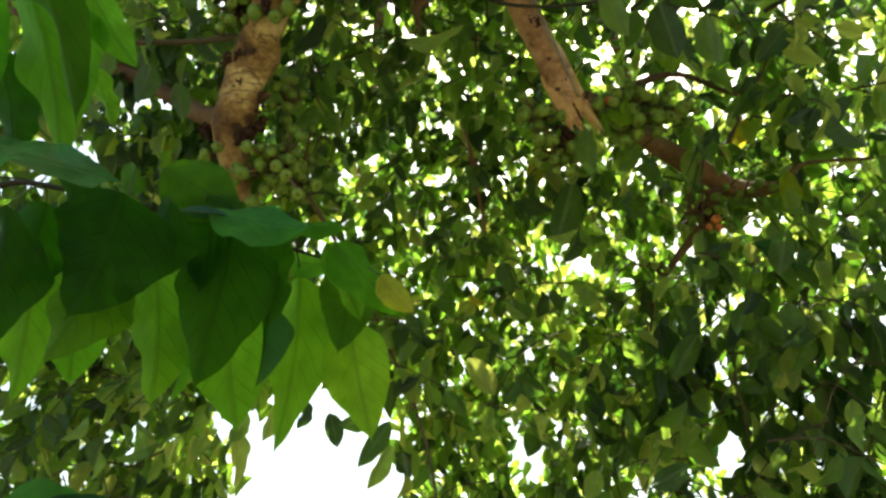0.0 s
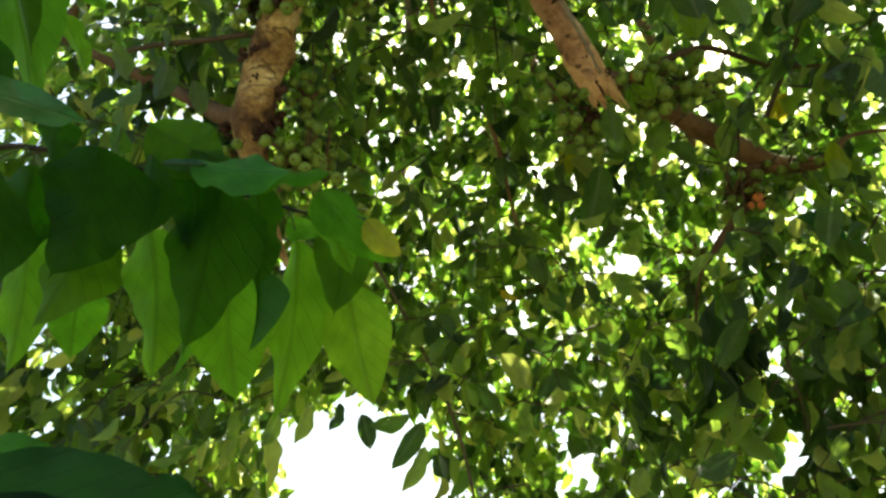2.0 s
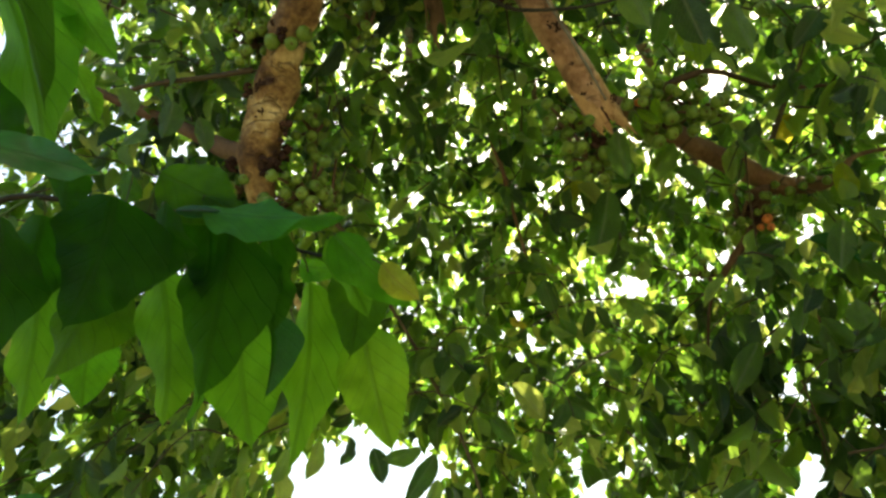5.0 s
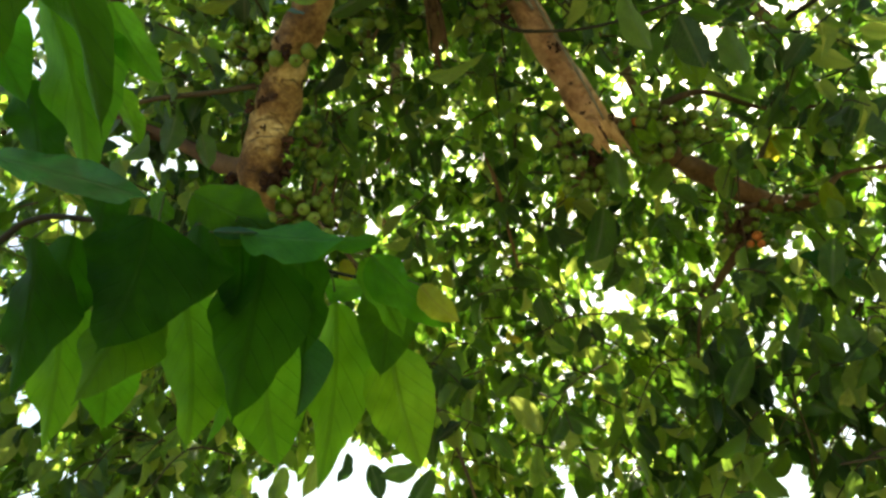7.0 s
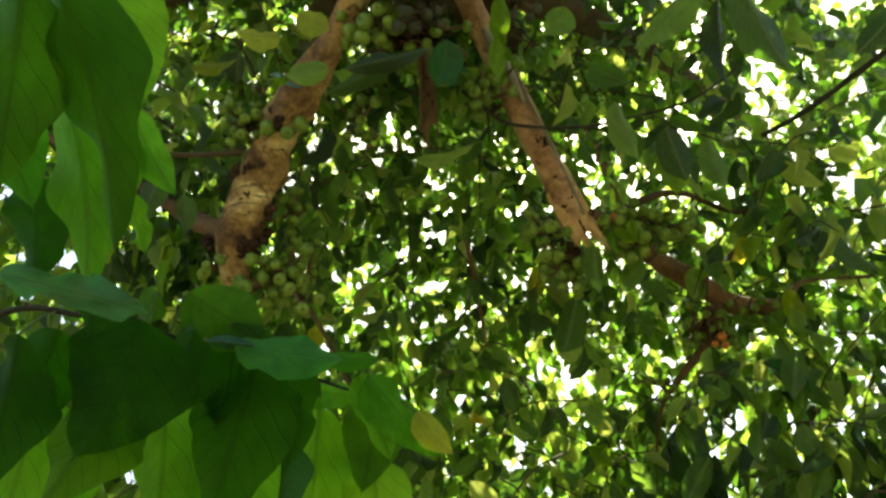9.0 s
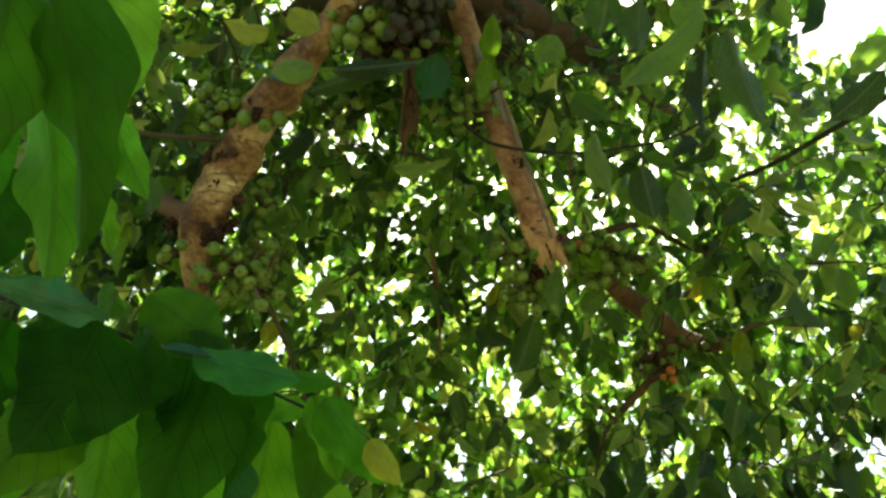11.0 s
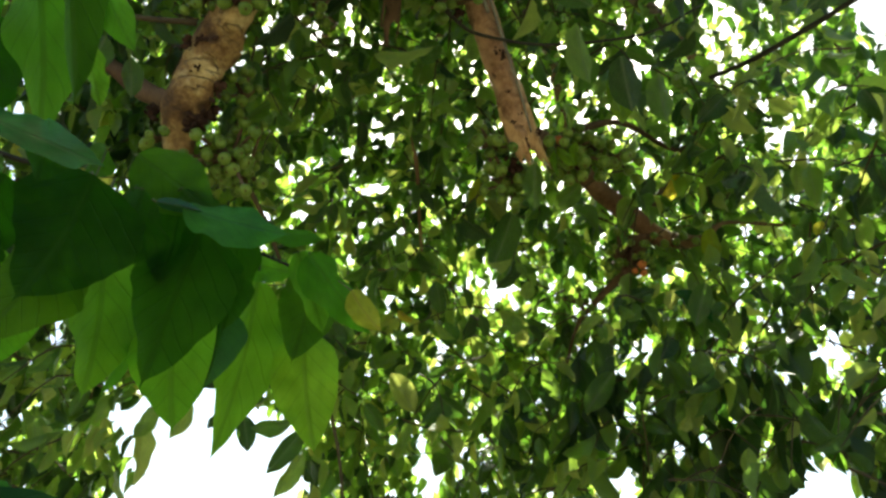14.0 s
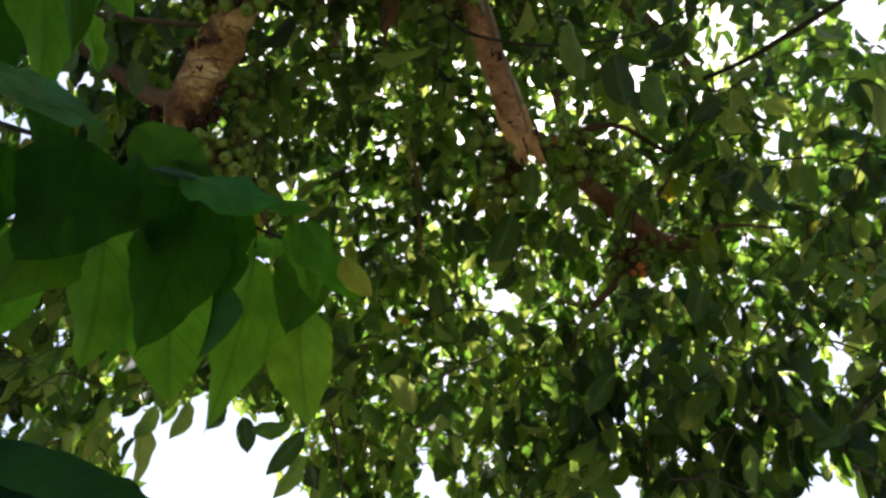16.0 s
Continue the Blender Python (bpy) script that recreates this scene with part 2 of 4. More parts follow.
DARK_TWIG = plain_material("dark_twig_bark", [(0.0, (0.012, 0.012, 0.008)), (0.5, (0.03, 0.028, 0.018)), (1.0, (0.06, 0.055, 0.035))], 30.0, 0.8, 0.4)
GREEN_STEM = plain_material("green_stem", [(0.0, (0.04, 0.07, 0.015)), (1.0, (0.10, 0.14, 0.03))], 30.0, 0.6, 0.3)
FIG = plain_material("unripe_fig_skin", [(0.0, (0.05, 0.105, 0.014)), (0.5, (0.108, 0.185, 0.026)), (1.0, (0.20, 0.28, 0.045))], 18.0, 0.38, 0.15, (1, 1, 1), 260.0)
FIG_RIPE = plain_material("ripening_fig_skin", [(0.0, (0.36, 0.10, 0.03)), (1.0, (0.60, 0.22, 0.06))], 18.0, 0.5, 0.15)
FIG_DARK = plain_material("withered_fig_skin", [(0.0, (0.018, 0.022, 0.012)), (0.5, (0.045, 0.05, 0.03)), (1.0, (0.10, 0.105, 0.07))], 25.0, 0.6, 0.6, (1, 1, 1), 120.0)
FIG_EYE = plain_material("fig_eye", [(0.0, (0.05, 0.035, 0.01)), (1.0, (0.10, 0.075, 0.02))], 60.0, 0.8, 0.3)
SCAR = plain_material("fruit_scar_bark", [(0.0, (0.014, 0.008, 0.006)), (0.5, (0.042, 0.021, 0.014)), (1.0, (0.09, 0.045, 0.029))], 30.0, 0.9, 0.7, (1, 1, 1), 150.0)
LICHEN = plain_material("pale_vine_bark", [(0.0, (0.12, 0.11, 0.085)), (1.0, (0.36, 0.34, 0.28))], 40.0, 0.9, 0.5)
SOIL = plain_material("leaf_litter_soil", [(0.0, (0.06, 0.05, 0.025)), (0.5, (0.13, 0.105, 0.055)), (1.0, (0.20, 0.17, 0.10))], 0.8, 0.95, 0.8, (1, 1, 1), 9.0)


# ---- builders ----
def mesh_from(name, verts, faces, mat, uvs=None, smooth=True):
    me = bpy.data.meshes.new(name)
    me.from_pydata(verts, [], faces)
    if uvs is not None:
        layer = me.uv_layers.new(name="UVMap")
        loops = np.empty(len(me.loops), dtype=np.int32)
        me.loops.foreach_get("vertex_index", loops)
        layer.data.foreach_set("uv", np.asarray(uvs, np.float32)[loops].ravel())
    me.materials.append(mat)
    if smooth:
        me.polygons.foreach_set("use_smooth", np.ones(len(me.polygons), bool))
    me.update()
    return me


def child(name, data, parent, m=None, label=""):
    ob = new(name, data)
    ob.parent = parent
    ob.matrix_parent_inverse = parent.matrix_world.inverted()
    ob.matrix_basis = m or Matrix()
    return tagged(ob, label) if label else ob


def glide(points, steps):
    """A smooth line (Catmull-Rom) through rows of x, y, z, radius."""
    p = np.array(points, float)
    p = np.vstack([2 * p[0] - p[1], p, 2 * p[-1] - p[-2]])
    out = []
    for i in range(1, len(p) - 2):
        for s in np.arange(steps) / steps:
            a, b, c, d = p[i - 1 : i + 3]
            out.append(0.5 * (2 * b + (c - a) * s + (2 * a - 5 * b + 4 * c - d) * s * s + (3 * b - a - 3 * c + d) * s**3))
    out.append(p[-2])
    return np.array(out)


def tube(points, around=10, steps=6, rough=0.0, seed=0, knots=0, cap=True):
    """Verts and faces of a tapering limb with swellings, dents and knots."""
    line = glide(points, steps)
    rng = np.random.default_rng(seed)
    ring_noise = rng.uniform(0, 100, 3)
    bumps = [(rng.uniform(0.05, 0.95), rng.uniform(0, 6.28), rng.uniform(0.12, 0.3)) for _ in range(knots)]
    verts, faces = [], []
    side = Vector((1, 0.2, 0.1))
    for i, (x, y, z, r) in enumerate(line):
        a, b = line[max(i - 1, 0)][:3], line[min(i + 1, len(line) - 1)][:3]
        ahead = Vector(b - a).normalized()
        side = (side - ahead * side.dot(ahead)).normalized()
        up = ahead.cross(side)
        s = i / (len(line) - 1)
        for k in range(around):
            ang = 2 * math.pi * k / around
            way = side * math.cos(ang) + up * math.sin(ang)
            rr = r
            if rough:
                rr *= 1 + rough * noise.noise(Vector((x, y, z)) * 9 + way * 0.9 + Vector(ring_noise)) + rough * 0.5 * noise.noise(Vector((x, y, z)) * 30 + way * 2)
            for bs, ba, bh in bumps:
                d = ((s - bs) * len(line) / steps * 2.2) ** 2 + (1 - math.cos(ang - ba)) * 5
                rr += r * bh * math.exp(-d * 3)
            verts.append(Vector((x, y, z)) + way * rr)
    n = len(line)
    for i in range(n - 1):
        for k in range(around):
            k2 = (k + 1) % around
            faces.append((i * around + k, i * around + k2, (i + 1) * around + k2, (i + 1) * around + k))
    if cap:
        faces.append(tuple(range(around))[::-1])
        faces.append(tuple((n - 1) * around + k for k in range(around)))
    return verts, faces


def limb(name, points, mat, parent, label="", around=14, steps=8, rough=0.16, seed=0, knots=0):
    v, f = tube(points, around, steps, rough, seed, knots)
    return child(name, mesh_from(name, v, f, mat), parent, None, label)


def with_radius(*pairs):
    return [(*p, r) for p, r in pairs]


def leaf_shape(nu, nv, seed, fold=0.25, droop=0.2, wave=0.05, widest=0.45, tip=1.0, teeth=0.0, turn=0.35, lower=0.62, ovate=0.0):
    """A blade 1 long along +x from its base and 1 wide in y, with z its upper side: verts, faces, uvs."""
    rng = np.random.default_rng(seed)
    ph = rng.uniform(0, 6.28, 4)
    u = np.linspace(0, 1, nu + 1)
    upper = lower * (1 - widest) / widest
    prof = u**lower * (1 - u) ** upper
    prof /= prof.max()
    prof *= np.where(u > 0.8, 1 - tip * 0.4 * np.sin(math.pi * (u - 0.8) / 0.4) ** 2, 1)
    if ovate:
        prof = np.sin(math.pi * np.clip(u / 0.95, 0, 1) ** ovate) ** 0.72
        prof = np.maximum(prof, 0.07 * np.clip((1 - u) / 0.12, 0, 1))
    prof[0], prof[-1] = 0.03, 0.006
    verts, uvs, faces = [], [], []
    twist = rng.uniform(-turn, turn)
    bend = rng.uniform(-0.06, 0.06)
    for i, a in enumerate(u):
        for j in range(nv + 1):
            v = j / nv * 2 - 1
            edge = prof[i] * 0.5
            if teeth and 0 < i < nu:
                edge *= 1 + teeth * (math.sin(a * 47 + ph[3]) + 0.9 * math.sin(a * 17 + ph[0]))
            y = v * edge
            z = abs(v) * edge * fold * 2 - droop * a * a + wave * abs(v) ** 2 * math.sin(a * 9 + ph[0] + (2.1 if v > 0 else 0)) * prof[i]
            z += wave * 0.4 * math.sin(a * 21 + ph[1]) * abs(v) * prof[i]
            t = twist * a
            verts.append((a - 0.1 * droop * a * a, y * math.cos(t) - z * math.sin(t) + bend * math.sin(a * 3.1), y * math.sin(t) + z * math.cos(t)))
            uvs.append((0.5 + v * 0.5 * prof[i], a))
    for i in range(nu):
        for j in range(nv):
            p = i * (nv + 1) + j
            faces.append((p, p + 1, p + nv + 2, p + nv + 1))
    return np.array(verts), faces, np.array(uvs)


def blade_frame(base, tip, roll):
    """Axes of a blade that runs from base to tip; roll turns its upper side about that line."""
    along = (Vector(tip) - Vector(base)).normalized()
    out = Vector((0, 1, 0.25))
    up = (out - along * out.dot(along)).normalized()
    across = up.cross(along)
    m = Matrix((along, across, up)).transposed()
    return m @ Matrix.Rotation(roll, 3, "X")


# ---- ground ----
v, f, N = [], [], 40
for i in range(N + 1):
    for j in range(N + 1):
        a, b = (i / N * 2 - 1), (j / N * 2 - 1)
        x, y = math.copysign(abs(a) ** 3, a) * 900, math.copysign(abs(b) ** 3, b) * 900
        v.append((x, y, 0.05 * noise.noise(Vector((x, y, 0)) * 0.7) - 0.03))
for i in range(N):
    for j in range(N):
        p = i * (N + 1) + j
        f.append((p, p + N + 1, p + N + 2, p + 1))
tagged(new("ground", mesh_from("ground", v, f, SOIL)), "bare brown soil with leaf litter under the trees", "ground", kind="structure")

# ---- fig tree: trunk and limbs ----
fig_tree = tagged(new("fig_tree"), "mature cluster fig tree with tan limbs, hanging green leaves and figs", "tree")
fig_tree.location = (0.1, -1.45, 0)
bpy.context.view_layer.update()
FORK = (-0.066, 0.648, 3.000)
limb("trunk", with_radius(((0.1, -1.45, -0.15), 0.26), ((0.12, -1.42, 0.5), 0.20), ((0.05, -1.3, 1.6), 0.175), ((0.08, -0.9, 2.6), 0.15), ((0.05, -0.2, 3.15), 0.12), (FORK, 0.095)), BARK, fig_tree, "", 20, 8, 0.14, 3, 6)
limb("limb", with_radius((FORK, 0.085), ((-0.153, 0.734, 2.942), 0.033), ((-0.220, 0.830, 2.895), 0.032), ((-0.306, 0.919, 2.816), 0.042), ((-0.376, 1.013, 2.756), 0.045), ((-0.424, 1.085, 2.688), 0.046), ((-0.456, 1.152, 2.620), 0.045), ((-0.466, 1.200, 2.570), 0.034), ((-0.460, 1.280, 2.497), 0.021), ((-0.445, 1.400, 2.413), 0.010), ((-0.405, 1.528, 2.324), 0.004)), BARK, fig_tree, "warm tan limb with dark scars and old fruit spurs", 22, 10, 0.24, 5, 8)
limb("side_limb", with_radius(((-0.455, 1.160, 2.636), 0.030), ((-0.573, 1.199, 2.700), 0.024), ((-0.674, 1.224, 2.778), 0.021), ((-0.800, 1.234, 2.862), 0.018), ((-0.948, 1.213, 2.935), 0.014), ((-1.200, 1.179, 3.074), 0.01)), BARK_SHADE, fig_tree, "", 12, 8, 0.2, 6, 3)
broken = limb("broken_limb", with_radius((FORK, 0.05), ((0.030, 0.740, 3.014), 0.032), ((0.078, 0.853, 3.007), 0.027), ((0.140, 0.967, 2.955), 0.031), ((0.205, 1.077, 2.883), 0.034), ((0.256, 1.158, 2.827), 0.034), ((0.297, 1.216, 2.772), 0.036), ((0.319, 1.253, 2.741), 0.036)), BARK_PALE, fig_tree, "tan limb snapped off with a splintered pale end", 18, 9, 0.16, 8, 7)
limb("limb", with_radius(((0.304, 1.271, 2.785), 0.027), ((0.410, 1.332, 2.797), 0.026), ((0.515, 1.417, 2.787), 0.027), ((0.608, 1.488, 2.774), 0.028), ((0.700, 1.540, 2.748), 0.029), ((0.765, 1.570, 2.724), 0.028), ((0.830, 1.572, 2.722), 0.023), ((0.900, 1.566, 2.735), 0.014), ((0.962, 1.552, 2.788), 0.006), ((1.156, 1.570, 2.820), 0.005), ((1.456, 1.585, 2.876), 0.004)), BARK_DARK, fig_tree, "reddish-brown limb with dark joints", 14, 8, 0.2, 9, 5)
limb("side_limb", with_radius(((0.702, 1.558, 2.714), 0.032), ((0.709, 1.591, 2.657), 0.018), ((0.665, 1.659, 2.611), 0.012), ((0.615, 1.736, 2.564), 0.008), ((0.587, 1.823, 2.520), 0.005), ((0.572, 1.944, 2.374), 0.003)), BARK_SHADE, fig_tree, "", 10, 6, 0.25, 10, 3)
limb("side_limb", with_radius(((0.385, 1.305, 2.789), 0.014), ((0.492, 1.315, 2.868), 0.010), ((0.604, 1.337, 2.921), 0.008), ((0.776, 1.427, 2.929), 0.006), ((0.967, 1.453, 2.943), 0.004)), BARK_SHADE, fig_tree, "", 9, 6, 0.25, 11, 2)


for n, (way, end) in enumerate([((-0.7, 1.6, 3.9), (-1.7, 2.9, 4.3)), ((0.8, 1.7, 3.95), (1.8, 2.8, 4.4)), ((0.0, 2.0, 4.3), (0.2, 4.2, 4.9)), ((-0.5, 2.4, 4.4), (-1.2, 4.9, 4.6)), ((0.6, 2.4, 4.4), (1.5, 4.9, 4.5)),
                                ((-0.9, 1.1, 3.5), (-2.3, 2.0, 3.6)), ((1.2, 0.5, 4.0), (2.3, 1.3, 4.6)), ((-0.3, 0.9, 4.0), (-0.6, 0.6, 5.0)), ((0.4, 0.3, 4.0), (0.7, -0.3, 4.5)), ((-0.4, 0.1, 3.9), (-0.8, -0.5, 4.4))]):
    middle = [0.5 * (a + b) for a, b in zip(way, end)]
    limb("bough", with_radius((FORK, 0.06), (way, 0.034), ((middle[0], middle[1], middle[2] + 0.08), 0.024), (end, 0.008)), BARK_BROWN, fig_tree, "", 10, 8, 0.2, 60 + n, 3)


def splinters(parent):
    """Torn wood at the end of the broken limb: flat, jagged shards of unlike length."""
    along = (Vector((0.361, 1.303, 2.668)) - Vector((0.297, 1.216, 2.772))).normalized()
    root = Vector((0.319, 1.253, 2.741))
    across = (Vector((1, 0, 0)) - along * along.x).normalized()
    near = across.cross(along).normalized()
    near = near if near.y < 0 else -near
    rng = random.Random(4)
    shards = []
    for off, end, lean in ((-0.021, 0.050, 0.002), (-0.008, 0.062, 0.004), (0.008, 0.046, 0.0), (0.021, 0.086, 0.016)):
        for n in range(7):
            here = off + rng.uniform(-0.006, 0.006)
            front = math.sqrt(max(0.036 ** 2 - here ** 2, 0)) * rng.choice((1.0, 0.96, 0.85, 0.5))
            cut = rng.uniform(0.045, 0.11)
            shards.append((here, front, cut, cut + end * rng.uniform(0.45, 1.0) if n else cut + end, rng.uniform(0.012, 0.019), lean * rng.uniform(0.6, 1.1)))
    for k, (off, front, cut, reach, wide, drift) in enumerate(shards):
        base = root + across * off + near * front - along * cut
        v, f, n = [], [], 7
        for i in range(n + 1):
            s = i / n
            half = wide * 0.68 * (1 - s**2.2) * (1 + 0.35 * rng.uniform(-1, 1) * (0 < s)) + 0.0006
            thick = max(wide * 0.35 * (1 - s), 0.0008)
            c = base + along * reach * s + across * (drift * s * s + rng.uniform(-0.0015, 0.0015)) + near * (0.002 * (1 - s) - 0.004 * s * s * (k % 3))
            tilt = 0.5 * off / 0.03
            a = across + near * -tilt * 0.6
            v += [c - a * half, c + near * thick, c + a * half, c - near * thick]
        for i in range(n):
            for q in range(4):
                f.append((i * 4 + q, i * 4 + (q + 1) % 4, i * 4 + 4 + (q + 1) % 4, i * 4 + 4 + q))
        f += [(3, 2, 1, 0), (n * 4, n * 4 + 1, n * 4 + 2, n * 4 + 3)]
        child("splinter", mesh_from("splinter", v, f, SCAR if k % 14 == 5 else WOOD_RAW, None, False), parent)


splinters(broken)
limb("vine", with_radius(((0.131, 0.887, 2.982), 0.003), ((0.186, 0.978, 2.914), 0.003), ((0.235, 1.058, 2.856), 0.003), ((0.284, 1.135, 2.800), 0.003), ((0.330, 1.211, 2.737), 0.0025)), LICHEN, broken, "pale thin vine stem along the limb", 7, 6, 0.3, 2)
limb("lichen_crust", with_radius(((0.095, 0.862, 2.974), 0.004), ((0.118, 0.893, 2.958), 0.010), ((0.142, 0.930, 2.934), 0.011), ((0.165, 0.967, 2.908), 0.007), ((0.188, 1.000, 2.886), 0.003)), LICHEN, broken, "pale grey lichen crust on the limb", 10, 8, 0.8, 21, 6)


def twig(points, r0, r1, mat=TWIG, seed=0):
    n = len(points)
    return limb("twig", [(*p, r0 + (r1 - r0) * i / (n - 1)) for i, p in enumerate(points)], mat, fig_tree, "", 7, 5, 0.2, seed)


twig([(0.032, 1.443, 2.894), (0.060, 1.528, 2.818), (0.081, 1.627, 2.732), (0.107, 1.746, 2.637)], 0.007, 0.004, BARK_DARK, 1)
root = limb("hanging_root", with_radius(((-0.040, 0.858, 2.919), 0.012), ((-0.022, 0.916, 2.904), 0.015), ((-0.031, 0.973, 2.879), 0.012), ((-0.024, 1.015, 2.871), 0.013), ((-0.037, 1.047, 2.857), 0.007), ((-0.033, 1.087, 2.833), 0.002)), BARK_BROWN, fig_tree, "short knobbly brown hanging root", 12, 8, 0.8, 12, 12)
for k, (dx, dy, low) in enumerate([(-0.016, -0.004, 0.02), (0.014, 0.006, 0.05), (-0.008, 0.012, 0.07), (0.010, -0.010, 0.0)]):
    a, b, c = Vector((-0.037, 0.867, 2.913)), Vector((-0.027, 0.964, 2.874)), Vector((-0.030, 1.046, 2.859))
    shift = Vector((dx, dy, 0))
    limb("rootlet", with_radius((a + shift * 0.4, 0.003), (b + shift, 0.0035), (c + shift * 1.3, 0.0025), (c + shift * 1.1 - Vector((0, 0, low)), 0.001)), BARK_BROWN, root, "", 6, 6, 0.5, 40 + k, 3)
twig([(-0.165, 1.699, 2.313), (-0.107, 1.750, 2.210), (-0.054, 1.799, 2.077), (-0.017, 1.837, 1.923), (-0.000, 1.856, 1.798)], 0.005, 0.004, TWIG, 3)
twig([(0.048, 0.958, 2.881), (0.112, 0.982, 2.831), (0.169, 0.985, 2.795), (0.298, 1.013, 2.818), (0.425, 1.017, 2.852), (0.563, 0.999, 2.892), (0.686, 0.981, 2.989)], 0.0045, 0.003, DARK_TWIG, 4)
twig([(0.748, 1.124, 2.903), (0.830, 1.060, 2.914), (0.917, 0.967, 2.933), (1.008, 0.855, 2.950), (1.121, 0.770, 2.986)], 0.006, 0.008, DARK_TWIG, 5)
twig([(-0.742, 0.987, 2.705), (-0.636, 0.981, 2.714), (-0.515, 0.984, 2.715), (-0.425, 0.992, 2.730)], 0.005, 0.007, TWIG, 6)
twig([(-0.305, 1.282, 2.516), (-0.272, 1.375, 2.483), (-0.232, 1.482, 2.423), (-0.171, 1.599, 2.331)], 0.006, 0.004, TWIG, 7)
twig([(0.728, 1.504, 2.774), (0.790, 1.447, 2.898), (0.848, 1.389, 3.007)], 0.008, 0.005, TWIG, 8)


# ---- figs in clusters ----
def fig_meshes(mat, seed):
    """A round, slightly top-shaped fruit with its stalk at +z and the eye's dimple at -z."""
    v, f, nr, ns = [], [], 9, 14
    for i in range(nr + 1):
        a = math.pi * i / nr
        r = math.sin(a) * (1 + 0.10 * math.cos(a) * -1)
        z = math.cos(a) * (0.94 + 0.10 * max(math.cos(a), 0))
        if math.cos(a) < -0.86:
            z += 0.10 * (-math.cos(a) - 0.86) / 0.14
        for k in range(ns):
            t = 2 * math.pi * k / ns
            lump = 1 + 0.03 * math.sin(3 * t + seed) + 0.02 * math.sin(5 * t + 2 * seed)
            v.append((r * math.cos(t) * lump * 0.5, r * math.sin(t) * lump * 0.5, z * 0.48))
    for i in range(nr):
        for k in range(ns):
            k2 = (k + 1) % ns
            f.append((i * ns + k, (i + 1) * ns + k, (i + 1) * ns + k2, i * ns + k2))
    body = mesh_from("fig", v, f, mat)
    v, f = tube([(0, 0, -0.452, 0.10), (0, 0, -0.475, 0.085), (0, 0, -0.482, 0.03)], 9, 2, 0.1, seed)
    return body, mesh_from("eye", v, f, FIG_EYE)


FIGS = [fig_meshes(FIG, s) for s in range(3)]
FIGS_RIPE = [fig_meshes(FIG_RIPE, 7)]
FIGS_DARK = [fig_meshes(FIG_DARK, s) for s in (11, 12)]


def knobs(points, count, size, seed):
    """A rough dark swelling of old fruit scars on a limb: many small lumps grown together."""
    r = random.Random(seed)
    v, f = [], []
    line = glide([(*p, size) for p in points], 8)
    for _ in range(count):
        x, y, z, _ = line[r.randrange(len(line))]
        c = Vector((x, y, z)) + Vector([r.gauss(0, 0.5) * size for _ in range(3)])
        out = Vector([r.uniform(-1, 1) for _ in range(3)]).normalized()
        d = size * r.uniform(0.3, 0.6)
        tv, tf = tube([(*(c - out * d * 1.2), d * 0.3), (*c, d * 0.75), (*(c + out * d * 1.2), d * 0.2)], 8, 4, 0.8, r.randrange(999))
        f += [tuple(i + len(v) for i in face) for face in tf]
        v += tv
    return child("fruit_scar", mesh_from("fruit_scar", v, f, SCAR), fig_tree, None, "rough dark red-brown swelling of old fruit scars")


knobs([(-0.414, 1.138, 2.598), (-0.430, 1.146, 2.580), (-0.393, 1.140, 2.620)], 36, 0.01782, 1)
knobs([(-0.399, 1.001, 2.711), (-0.437, 1.027, 2.697)], 22, 0.01452, 2)
knobs([(-0.507, 1.150, 2.618), (-0.541, 1.169, 2.610)], 22, 0.01452, 3)
knobs([(0.294, 1.286, 2.708), (0.315, 1.312, 2.686)], 22, 0.01584, 4)
knobs([(-0.092, 0.850, 2.907), (-0.032, 0.815, 2.913), (0.012, 0.845, 2.919)], 56, 0.02244, 5)
knobs([(0.681, 1.570, 2.669), (0.706, 1.589, 2.622)], 25, 0.01584, 6)
knobs([(0.475, 1.289, 2.781), (0.518, 1.309, 2.772)], 16, 0.01452, 7)
knobs([(-0.416, 1.041, 2.661), (-0.454, 1.079, 2.645)], 8, 0.00792, 9)
knobs([(-0.344, 0.905, 2.761), (-0.329, 0.929, 2.746)], 19, 0.01188, 10)
knobs([(-0.374, 1.088, 2.658), (-0.401, 1.123, 2.621), (-0.419, 1.174, 2.584)], 33, 0.01452, 11)
knobs([(-0.027, 0.901, 2.902), (-0.024, 0.948, 2.876), (-0.032, 1.004, 2.868)], 30, 0.00792, 15)
knobs([(0.226, 1.053, 2.821), (0.234, 1.058, 2.815)], 6, 0.009, 12)
knobs([(0.282, 1.174, 2.732), (0.287, 1.177, 2.727)], 5, 0.007, 13)
knobs([(0.345, 1.197, 2.736), (0.352, 1.207, 2.723)], 12, 0.00792, 14)
knobs([(0.081, 1.003, 2.906), (0.128, 1.028, 2.892)], 19, 0.01452, 8)
knobs([(0.206, 1.071, 2.835), (0.229, 1.064, 2.839)], 8, 0.007, 16)
knobs([(0.246, 1.143, 2.788), (0.264, 1.138, 2.792)], 6, 0.005, 17)
knobs([(0.288, 1.178, 2.761), (0.296, 1.175, 2.763)], 4, 0.006, 18)
knobs([(0.217, 1.113, 2.813), (0.225, 1.122, 2.802)], 5, 0.005, 19)


